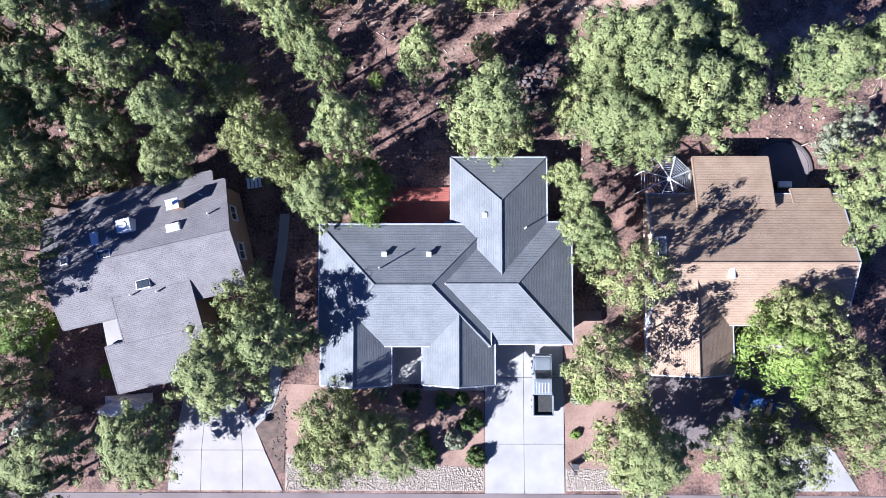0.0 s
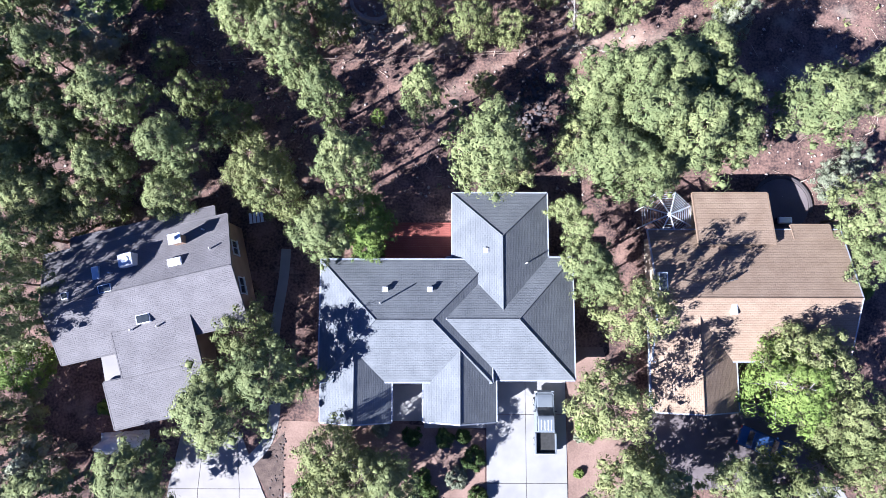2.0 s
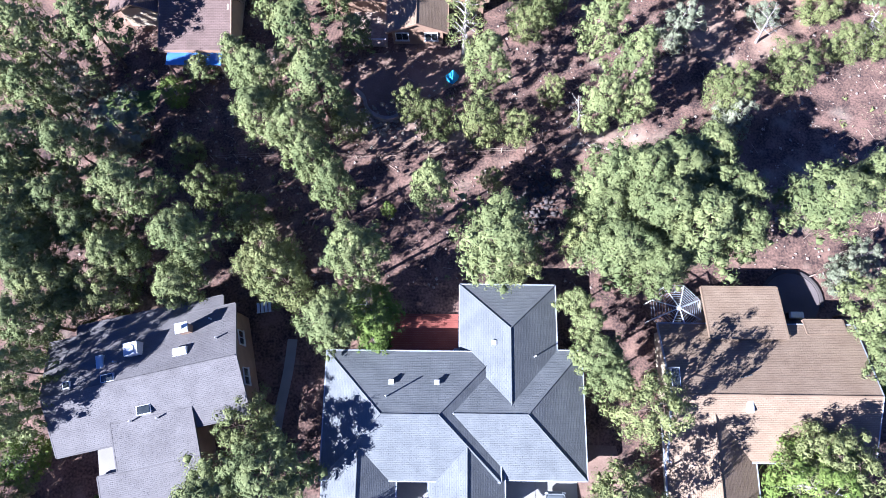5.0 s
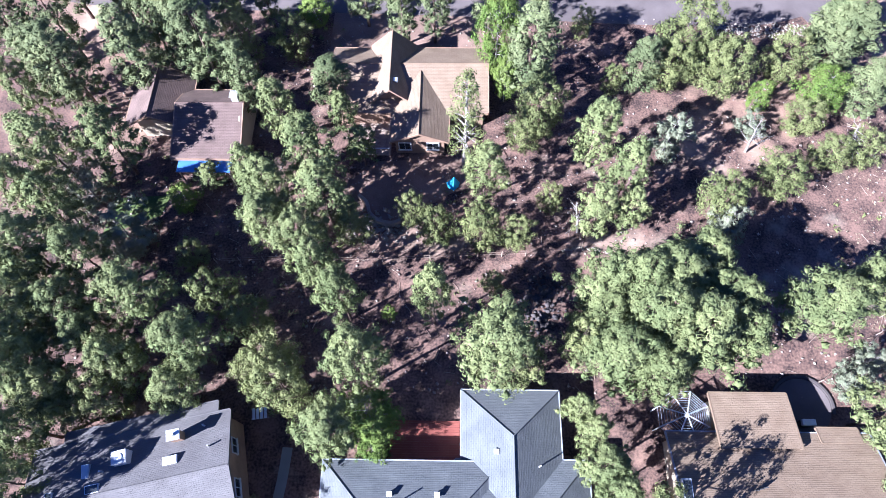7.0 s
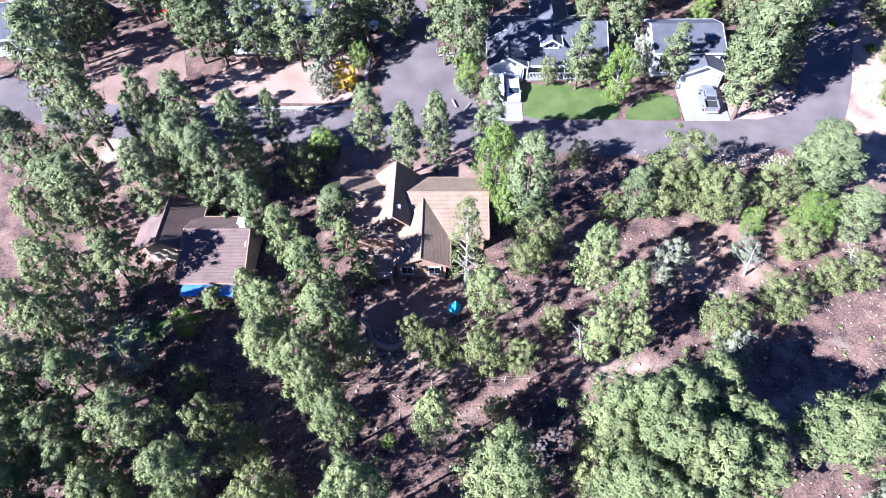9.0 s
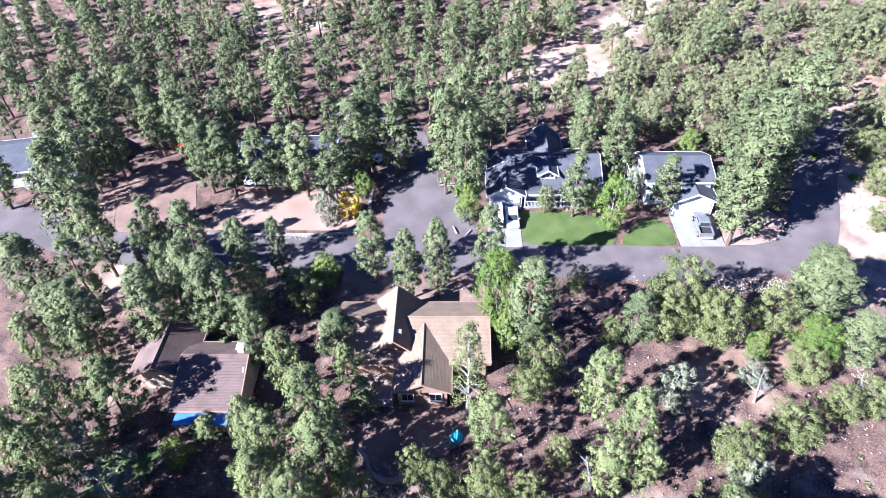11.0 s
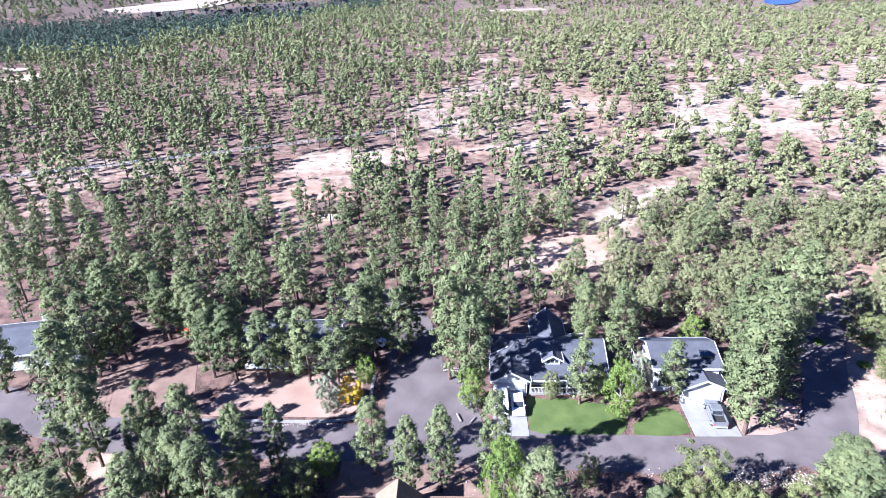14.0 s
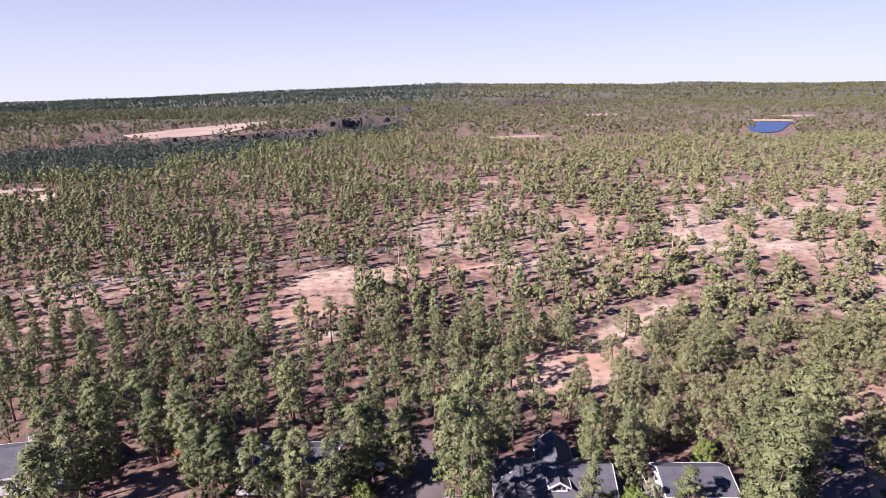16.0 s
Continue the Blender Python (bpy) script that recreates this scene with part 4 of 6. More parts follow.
def corner_house():
    h = thing("house", (-67.0, 82.0, 0), 12, "pale house with a grey roof among pines", "house")
    walls(h, [(-9, -4.5), (7, -4.5), (7, 4.5), (-9, 4.5)], 3.0, WHITE)
    roof(h, [(-9.6, -5), (7.6, -5), (7.6, 5), (-9.6, 5)], [(-9.59, 0), (7.59, 0)], 3.0, 5.2, SLATE_SHINGLE, SLATE_SHINGLE, WHITE)
    gable_wall(h, (6.9, -4.5), (6.9, 4.5), 3.0, 4.9, WHITE)
    for x in (-7, -4, 0, 4):
        window(h, x, -4.56, 1.5, 1.3, 1.2)
    c = part("chimney", boxed(1.0, 1.9, 0.4, 1.2, 4.0, 6.3, 0.02), WHITE, h)
    return h


def cabin():
    h = thing("cabin", (-31.5, 136.5, 0), 8, "small brown-roofed cabin in a clearing", "cabin")
    walls(h, [(-2.6, -2.2), (2.6, -2.2), (2.6, 2.2), (-2.6, 2.2)], 2.6, SIDING_TAN)
    roof(h, [(-3, -2.6), (3, -2.6), (3, 2.6), (-3, 2.6)], [(-2.99, 0), (2.99, 0)], 2.6, 4.2, DARK_SHINGLE, DARK_SHINGLE, SIDING_BROWN)
    gable_wall(h, (2.5, -2.2), (2.5, 2.2), 2.6, 4.0, SIDING_TAN)
    door(h, 0.8, -2.25, 0.9, 2.0, 0, WHITE)
    window(h, -1.0, -2.26, 1.5, 0.9, 0.9)


blue_house()
left_house()
brown_house()
pergola()
far_brown_house()
tan_house()
white_house()
grey_house()
hidden_house()
corner_house()
cabin()
# (-41.9, -15.3), (-43.9, -11.1), (-40.1, -10.1): unseen pines added to cast shade
PINES_A = [
    (-35.3, -17.9, 9, 3.6), (26.0, -15.6, 9, 3.3), (-41.9, -15.3, 11, 3.8), (24.5, -13.5, 8, 3.4),
    (16.4, -13.5, 11, 4.0), (-4.4, -13.3, 8, 3.1), (-43.9, -11.1, 12, 3.8), (-40.1, -10.1, 9, 3.4),
    (-18.5, -6.8, 10, 4.2), (-14.1, -4.0, 11, 3.7), (-25.6, -12.8, 8, 4.2), (-33.3, -13.9, 8, 4.1), (-34.3, 0.1, 13, 2.5), (11.9, 5.1, 9, 2.6),
    (-33.8, 3.3, 14, 2.4), (13.0, 3.4, 10, 2.0), (36.5, 5.4, 9, 2.6), (-35.2, 7.6, 11, 2.8), (-10.1, 7.9, 10, 3.2)]
PINES_B = [
    (11.6, 8.1, 8, 1.7), (35.3, 9.6, 10, 3.1), (10.5, 9.8, 8, 1.6), (-34.3, 10.5, 10, 2.7), (-23.4, 10.9, 9, 2.5),
    (16.5, 12.1, 12, 2.5), (-35.4, 12.2, 12, 3.0), (-7.8, 12.6, 15, 3.0), (-28.7, 13.1, 10, 2.7), (17.5, 13.3, 14, 2.9),
    (13.3, 13.3, 15, 3.9), (-36.3, 13.6, 12, 3.6), (-22.4, 14.5, 12, 3.2), (3.7, 14.6, 13, 4.3), (19.4, 15.2, 16, 4.5),
    (23.3, 15.3, 13, 3.1), (-31.5, 15.5, 10, 2.5), (16.1, 15.7, 17, 3.8), (-36.8, 16.0, 12, 2.7), (12.7, 16.7, 13, 2.9)]
PINES_C = [
    (-33.7, 17.9, 11, 3.2), (-37.2, 18.1, 12, 3.0), (31.6, 18.3, 12, 4.1), (23.6, 18.3, 12, 2.7), (21.7, 18.4, 14, 3.4),
    (-1.8, 18.6, 14, 2.1), (-27.9, 18.8, 12, 3.4), (-10.0, 19.0, 12, 2.4), (15.2, 19.0, 16, 3.5), (13.1, 19.3, 14, 3.9),
    (17.9, 19.5, 15, 4.6), (35.7, 20.2, 12, 2.9), (-38.0, 20.6, 12, 2.4), (-12.2, 21.6, 12, 2.3), (21.2, 21.9, 13, 3.7),
    (-33.1, 22.4, 12, 2.9), (-37.9, 22.7, 13, 4.3), (-14.2, 24.6, 11, 2.9), (-17.5, 26.3, 11, 2.7), (-37.1, 27.6, 12, 3.1)]
PINES_D = [
    (13.5, 28.1, 10, 2.6), (16.6, 28.5, 9, 2.2), (-12.4, 29.0, 12, 3.6), (-40.8, 29.4, 12, 3.5), (-17.7, 30.0, 11, 3.2),
    (16.5, 31.7, 12, 2.7), (-20.1, 32.2, 10, 2.4), (3.0, 32.4, 10, 2.7), (-39.4, 33.5, 13, 4.2), (-25.5, 33.7, 4, 1.9),
    (-14.5, 34.0, 12, 3.5), (-34.4, 35.3, 11, 4.2), (13.9, 36.2, 12, 3.0), (-9.6, 36.4, 7, 2.0),
    (-18.1, 39.2, 11, 2.5), (-11.8, 39.9, 8, 1.9), (-43.9, 40.7, 12, 2.8), (-21.9, 43.0, 12, 2.7), (-40.1, 43.3, 14, 4.0)]
PINES_E = [
    (43.4, 43.8, 8, 3.1), (-13.4, 44.3, 8, 2.8), (-43.6, 45.0, 12, 3.3), (7.8, 45.2, 15, 3.5), (-33.6, 45.6, 14, 3.9),
    (20.0, 46.2, 9, 2.4), (-26.6, 46.5, 15, 3.9), (-28.8, 47.6, 13, 2.8), (-30.3, 49.4, 14, 3.1), (-49.1, 50.1, 14, 4.0),
    (-33.0, 50.2, 13, 2.8), (42.1, 50.4, 10, 4.5), (-44.1, 51.1, 13, 3.0), (42.1, 52.0, 10, 3.7), (-6.2, 53.4, 12, 2.1),
    (-25.7, 53.9, 13, 3.0), (-2.5, 53.8, 13, 2.3), (3.8, 55.1, 14, 2.4), (-10.6, 56.4, 12, 2.5), (-21.8, 55.5, 12, 2.0)]
PINES_F = [
    (-38.7, 56.2, 11, 2.3), (-32.4, 56.2, 14, 3.1), (-44.9, 57.6, 14, 3.2), (-38.9, 59.7, 12, 2.8), (36.5, 63.5, 17, 3.5),
    (-49.2, 61.6, 19, 4.0), (38.9, 67.5, 21, 4.2), (41.3, 67.9, 16, 3.0), (-56.4, 70.6, 13, 2.6),
    (-18.0, 73.8, 12, 2.6), (37.5, 70.0, 12, 2.5), (-28.5, 74.4, 12.5, 2.9), (1.4, 70.1, 17, 3.1), (-22.4, 74.2, 13, 3.0),
    (-33.4, 74.6, 13, 2.9), (-37.0, 75.4, 12, 2.8), (-54.5, 75.5, 15, 3.0), (-61.5, 80.0, 13, 3.0), (-43.6, 84.6, 13, 2.8), (-48.0, 85.4, 13, 2.6), (-66.5, 71.8, 14, 3.2), (-57.0, 86.0, 15, 3.2), (-52.5, 90.5, 14, 3.0), (-39.6, 79.8, 14, 3.0), (-52.0, 79.0, 13, 2.6)]
PINES_G = [
    (-25.4, 75.6, 12, 2.6), (-1.8, 74.9, 18, 3.0), (45.2, 75.9, 21, 3.9), (23.4, 78.0, 15, 2.8), (16.3, 69.4, 11, 2.2), (29.0, 70.4, 10, 2.2),
    (0.7, 77.5, 20, 3.9), (-15.1, 77.9, 15, 2.9), (-9.5, 79.7, 13, 2.7), (18.4, 80.0, 14, 2.4),
    (-13.3, 80.3, 15, 3.1), (43.0, 81.3, 14, 3.4), (-8.0, 83.7, 14, 2.6), (53.6, 86.7, 17, 3.9)]
PINES = PINES_A + PINES_B + PINES_C + PINES_D + PINES_E + PINES_F + PINES_G
OAKS_A = [
    (-9.8, -14.4, 7, 2.8), (28.5, -13.8, 8, 3.7), (-6.9, -12.5, 7, 3.1), (35.4, -11.7, 8, 3.5), (-9.5, -10.5, 8, 2.8),
    (15.9, -13.2, 10, 3.5), (33.0, -9.9, 7, 2.9), (13.4, -6.4, 12, 3.3), (-36.5, -8.0, 8, 2.6), (33.8, -7.9, 9, 3.7),
    (-16.9, -0.6, 8, 2.6), (15.4, 1.0, 12, 3.1), (30.5, -3.0, 9, 3.3), (29.1, -2.2, 9, 2.6), (-35.1, 5.5, 8, 1.7),
    (-32.8, 9.1, 8, 1.8), (-30.1, 10.5, 8, 2.5), (-33.9, 10.7, 10, 2.9), (-14.5, 11.4, 10, 2.8), (-17.3, 12.8, 8, 2.0)]
OAKS_B = [
    (5.6, 13.7, 9, 2.5), (-16.0, 13.7, 9, 2.6), (-29.6, 14.6, 9, 2.0), (10.9, 15.5, 10, 2.0), (-18.4, 17.5, 8, 2.2),
    (-21.7, 19.7, 9, 2.2), (3.6, 22.1, 4, 1.3), (-25.7, 24.8, 4, 1.8), (6.0, 27.0, 6, 1.8), (2.4, 27.0, 8, 2.1),
    (-10.2, 27.5, 6, 2.1), (-1.9, 27.6, 6, 2.0), (-4.2, 29.4, 6, 1.6), (26.4, 30.9, 7, 2.6), (9.6, 31.1, 5, 1.4),
    (32.9, 33.6, 6, 2.7), (38.8, 36.7, 5, 2.1), (42.4, 37.4, 5, 2.1), (7.3, 38.9, 6, 2.4), (8.7, 40.6, 9, 2.9)]
OAKS_C = [
    (37.2, 41.3, 5, 2.3), (29.0, 45.8, 9, 2.7), (17.3, 46.1, 5, 1.3), (23.4, 47.1, 8, 2.6), (27.7, 47.1, 8, 2.9),
    (35.7, 47.9, 8, 2.6), (-23.4, 49.0, 10, 2.2), (25.6, 50.0, 10, 3.6), (-18.7, 51.4, 7, 2.5), (14.7, 54.3, 5, 1.4),
    (12.4, 70.2, 5, 1.4), (18.6, 70.4, 6, 1.6), (63.1, 82.7, 6, 3.2), (61.0, 74.0, 6, 2.6), (57.5, 66.0, 5, 2.0)]
OAKS = OAKS_A + OAKS_B + OAKS_C
GREY_A = [
    (-34.8, -11.4, 7, 2.4), (35.4, 13.1, 4, 1.9), (37.9, 15.1, 3, 1.8), (-32.3, 26.7, 6, 3.4), (26.9, 28.4, 5, 2.1),
    (-37.9, 32.1, 5, 3.1), (22.6, 38.6, 6, 2.3), (31.9, 41.0, 3, 1.8), (-18.4, 68.4, 6, 2.1), (1.2, 68.5, 3, 1.6),
    (25.0, 72.7, 6, 2.2)]
GREY = GREY_A
BRIGHT_A = [
    (28.5, -4.9, 9, 4.0), (12.5, -8.7, 5, 1.3), (-36.1, -3.7, 7, 2.9), (-6.6, 8.3, 6, 1.9), (-6.7, 6.4, 5, 1.5),
    (-7.1, 9.2, 7, 3.0), (-6.1, 19.1, 3, 0.8), (-27.8, 31.1, 4, 1.6), (32.9, 43.9, 5, 1.4), (39.4, 44.2, 6, 2.8),
    (5.4, 45.1, 7, 1.5), (4.3, 48.4, 13, 2.7), (-16.7, 56.2, 5, 2.2), (20.9, 66.2, 9.5, 2.5), (1.3, 68.7, 7, 2.0),
    (-13.9, 73.8, 5, 1.7), (35.5, 82.2, 6, 2.1)]
BRIGHT = BRIGHT_A
YELLOW_A = [
    (-15.5, 69.8, 4, 2.0)]
YELLOW = YELLOW_A

# ---- trees ----
def leaves(centres, radii, count, size, flat=0.7, rng=RNG, lift=0.25, slim=0.21, crown=None, solid=0.0):
    """Small pointed leaf sprays round clump centres: triangles that face out from their clump and from the crown's middle."""
    n = len(centres)
    k = np.repeat(np.arange(n), count)
    d = rng.normal(size=(n * count, 3))
    d[:, 2] += lift
    d /= np.linalg.norm(d, axis=1)[:, None]
    q = rng.uniform(0.3, 1.0, (n * count, 1)) ** 0.35
    c = centres[k] + d * radii[k][:, None] * q * np.array([1, 1, flat])
    out = d + rng.normal(scale=0.27, size=d.shape)
    if crown is not None:
        out = 0.75 * out + 0.55 * crown[k]
    out /= np.linalg.norm(out, axis=1)[:, None]
    side = np.cross(out, rng.normal(size=d.shape))
    side /= np.linalg.norm(side, axis=1)[:, None]
    s = size * rng.uniform(0.6, 1.35, (n * count, 1))
    across = np.cross(out, side)
    tip, a, b = c + side * s * 0.86, c - side * s * 0.44 + across * s * slim, c - side * s * 0.44 - across * s * slim
    V = np.stack([tip, a, b], 1).reshape(-1, 3)
    F = np.arange(len(V)).reshape(-1, 3)
    if solid:
        # the closed body of twigs and needles inside each clump
        turn = rng.normal(size=(n, 3, 3))
        p = turn[:, 0] / np.linalg.norm(turn[:, 0], axis=1)[:, None]
        q = np.cross(p, turn[:, 1])
        q /= np.linalg.norm(q, axis=1)[:, None]
        w = np.cross(p, q)
        body = np.stack([p, -p, q, -q, w, -w], 1) * (radii * solid)[:, None, None] * rng.uniform(0.55, 1.25, (n, 6, 1)) * np.array([1, 1, flat]) + centres[:, None]
        tri = np.array([(0, 2, 4), (2, 1, 4), (1, 3, 4), (3, 0, 4), (2, 0, 5), (1, 2, 5), (3, 1, 5), (0, 3, 5)])
        F = np.concatenate([F, (len(V) + np.arange(n)[:, None, None] * 6 + tri[None]).reshape(-1, 3)])
        V = np.concatenate([V, body.reshape(-1, 3)])
    return V, F


def facing(C, middle, tall):
    """The way out from the middle of a crown, for clumps at C."""
    v = (C - middle) * np.array([1, 1, 0.8 / tall])
    return v / np.maximum(np.linalg.norm(v, axis=1), 0.05)[:, None]


def trunk_mesh(h, r, limbs, rng, top=0.95, lean=0.02):
    bm = bmesh.new()
    pts = [Vector((rng.normal() * lean * h * t, rng.normal() * lean * h * t, h * t * top)) for t in (0, 0.25, 0.5, 0.75, 1.0)]
    pts[0] = Vector((0, 0, -0.2))
    for i in range(4):
        tube(bm, pts[i], pts[i + 1], r * (1 - i * 0.23) * (1.25 if i == 0 else 1), r * (1 - (i + 1) * 0.23), 7, False)
    for p, c in limbs:
        tube(bm, p, c, max(0.02, r * 0.28), 0.015, 4, False)
    return bm


def pine_tree(name, label, h, r, clumps, count, size, seed, leaf, bark=BARK, base=0.3, shape="pine", puff=1.0, lump=0.24):
    """A tree at the origin: tapered trunk with limbs, and a crown of many small sprays in uneven clumps."""
    rng = np.random.default_rng(seed)
    z = rng.uniform(0, 1, clumps) ** 0.85
    if shape == "pine":
        prof = np.sin((0.2 + 0.75 * z) * np.pi) ** 0.65 * (1 - 0.2 * z)
    elif shape == "round":
        prof = np.sqrt(np.clip(1 - (1.75 * z - 0.85) ** 2, 0.08, 1))
    else:
        prof = np.clip(6 * z, 0.5, 1) * (1.05 - 0.88 * z)
    az = rng.uniform(0, math.tau, clumps)
    lobes = 1 + lump * np.sin(3 * az + rng.uniform(0, 6)) * np.sin(5 * z + rng.uniform(0, 6)) + 0.6 * lump * np.sin(7 * az + 9 * z + rng.uniform(0, 6))
    rad = r * prof * lobes * rng.uniform(0.25, 1.0, clumps) ** 0.45 * 0.86
    C = np.stack([np.cos(az) * rad, np.sin(az) * rad, h * (base + (1 - base) * z * 0.96)], 1)
    R = r * rng.uniform(0.13, 0.25, clumps) * (1.1 - 0.35 * z) * puff
    V, F = leaves(C, R, count, size, 0.75, rng, solid=0.42 if shape == "round" else 0.58, crown=facing(C, np.array([0, 0, h * (base + (1 - base) * 0.35)]), 0.5 * h / r))
    pick = rng.permutation(clumps)[: max(8, min(clumps // 2, 26))]
    limbs = [(Vector((0, 0, max(0.15 * h, C[i, 2] - 0.35 * np.hypot(C[i, 0], C[i, 1])))), Vector(C[i])) for i in pick]
    t = thing(name, label=label, category="tree")
    part("trunk", trunk_mesh(h, 0.011 * h + 0.04, limbs, rng), bark, t)
    from_arrays("crown", V, F, leaf, t, True)
    return t


NEAR = [pine_tree("pine_tree", "ponderosa pine with a dense grey-green needle crown", 12, 3.4, 175, 52, 0.20, 10 + i, PINE, base=0.36 + 0.03 * (i % 3), lump=0.36, puff=0.9) for i in range(4)]
OUTER = [pine_tree("pine_tree", "ponderosa pine with a dense grey-green needle crown", 12, 3.4, 140, 38, 0.27, 20 + i, PINE, base=0.26, lump=0.34, puff=0.95) for i in range(4)]
MID = [pine_tree("pine_tree", "tall ponderosa pine with bare lower trunk", 15, 2.9, 130, 26, 0.36, 30 + i, TALL_PINE, base=0.15 + 0.04 * (i % 2), lump=0.2, puff=1.2) for i in range(4)]
CLOSE = [pine_tree("pine_tree", "tall ponderosa pine with bare lower trunk", 15, 2.9, 150, 40, 0.27, 40 + i, TALL_PINE, base=0.16, lump=0.22, puff=1.15) for i in range(3)]
ROUND = [pine_tree("juniper_tree", "bushy olive-green juniper with a broad crown", 8, 3.2, 150, 44, 0.22, 50 + i, OAK, base=0.14, shape="round", lump=0.34) for i in range(3)]
FRESH = [pine_tree("oak_tree", "leafy bright green oak with a rounded crown", 8, 3.4, 190, 44, 0.21, 60 + i, BRIGHT_LEAF, GREY_BARK, base=0.14, shape="round", lump=0.3) for i in range(2)]
DULL = [pine_tree("bush", "grey-green scrub juniper with open twigs", 5, 2.4, 80, 36, 0.28, 70 + i, GREY_LEAF, GREY_BARK, base=0.06, shape="round", lump=0.4) for i in range(2)]
GOLD = [pine_tree("bush", "golden yellow flowering bush", 4, 2.2, 80, 40, 0.26, 80, YELLOW_LEAF, GREY_BARK, base=0.05, shape="round")]
SIZES = {"n": (12, 3.4), "m": (15, 2.9), "r": (8, 3.2), "f": (8, 3.4), "d": (5, 2.4), "g": (4, 2.2)}


def plant(kinds, key, spots, group, rng=RNG):
    h0, r0 = SIZES[key]
    for i, (x, y, h, r) in enumerate(spots):
        k = kinds[int(rng.integers(len(kinds)))]
        t = copy_thing(k, pose(x, y, float(rise(np.float64(x), np.float64(y))), 0, 0, float(rng.uniform(0, 360))))
        t.scale = (r / r0, r / r0, h / h0)
        t["group"] = group


def lowered(q):
    """The group of old pines east of the blue-roofed house is not as tall as the rest."""
    x, y, h, r = q
    if x < 10 or h < 12.5:
        return q
    k = (58 - 0.5 * h) / (58 - 0.6 * h)
    return x * k, y * k, 0.83 * h, r


plant(NEAR, "n", [lowered(q) for q in PINES if q[1] < 27 and abs(q[0]) < 44], "pines round the houses")
plant(OUTER, "n", [(x, y, h, r * (0.82 if x < -30 else 0.96)) for x, y, h, r in PINES if 27 <= y < 42 or (y < 27 and abs(x) >= 44)], "pines round the houses")
plant(CLOSE, "m", [(x, y, h, r * (0.84 if x < -14 else 0.98)) for x, y, h, r in PINES if 42 <= y < 60], "pines along the street")
plant(MID, "m", [(x, y, h, r * 1.05) for x, y, h, r in PINES if y >= 60], "pines along the street")
plant(ROUND, "r", OAKS, "junipers")
plant(FRESH, "f", BRIGHT, "green oaks")
plant(DULL, "d", GREY, "grey bushes")
plant(GOLD, "g", YELLOW, "garden bushes")

# ---- the woods beyond ----
def on_built(x, y):
    """True where a street, house or yard leaves no room for a tree."""
    return ((np.abs(x + 8 + (y - 62) * 0.04) < 5.5) & (y < 94)) | ((np.abs(x - 48.5 - (y - 66) * 0.42) < 5) & (y < 97)) | ((x > 3) & (x < 38) & (y < 84)) \
        | ((x > -34) & (x < -15) & (y > 66) & (y < 89)) | ((x > -53) & (x < -38) & (y < 86)) | ((x > -75) & (x < -58) & (y < 89)) | (np.hypot(x + 31, y - 137) < 7) | (np.abs(y - 182) < 1.5) & (x > -130) & (x < 60)


def pine_share(x, y):
    """The share of pines among the trees: the east and the high ground bear junipers."""
    return np.clip(0.92 - (x - 14) / 38, 0.10, 0.96) * np.clip(1.0 - (y - 190) * np.clip((x + 110) / 110, 0, 1) / 140, 0.3, 1)


rng = np.random.default_rng(5)
pines, junipers = [(-28.0, 167.5, 12, 2.9), (-34.6, 127.5, 13, 2.0), (-29.6, 131.0, 12, 2.3), (-32.2, 128.6, 9, 1.8)], []
for _ in range(5200):
    y = math.sqrt(rng.uniform(82 ** 2, 137 ** 2))
    x = rng.uniform(-1, 1) * (0.76 * y + 8)
    grow = rng.uniform()
    if on_built(x, y) or rng.uniform() > 0.6 * float(wooded(np.float64(x), np.float64(y))) or (y < 90 and any((x - a) ** 2 + (y - b) ** 2 < 16 for a, b, *_ in PINES)):
        continue
    pine = rng.uniform() < float(pine_share(np.float64(x), np.float64(y)))
    gap = (3.8 + 2.2 * grow) if pine else 3.4
    if any((x - a) ** 2 + (y - b) ** 2 < gap * gap for a, b, *_ in pines + junipers):
        continue
    if pine:
        pines.append((x, y, (8.0 + 5.5 * grow) * (1.08 if y < 112 else 0.95), (1.75 + 1.1 * grow) * (1.08 if y < 112 else 0.95)))
    else:
        junipers.append((x, y, 3.6 + 4.2 * grow, 1.5 + 1.4 * grow))

WOOD_PINES = [pine_tree("pine_tree", "ponderosa pine in the wood with a lumpy crown", 15, 2.9, 84, 18, 0.44, 35 + i, TALL_PINE, base=0.13 + 0.04 * (i % 3), lump=0.22, puff=1.2) for i in range(5)]
plant(WOOD_PINES, "m", pines[:299], "pines of the wood", rng)
SMALL = [pine_tree("juniper_tree", "small pale grey-green juniper on open ground", 6, 2.4, 90, 18, 0.32, 90 + i, PALE_JUNIPER, base=0.08, shape="round", lump=0.34) for i in range(3)]
SIZES["s"] = (6, 2.4)
plant(SMALL, "s", junipers[:299], "junipers of the wood", rng)


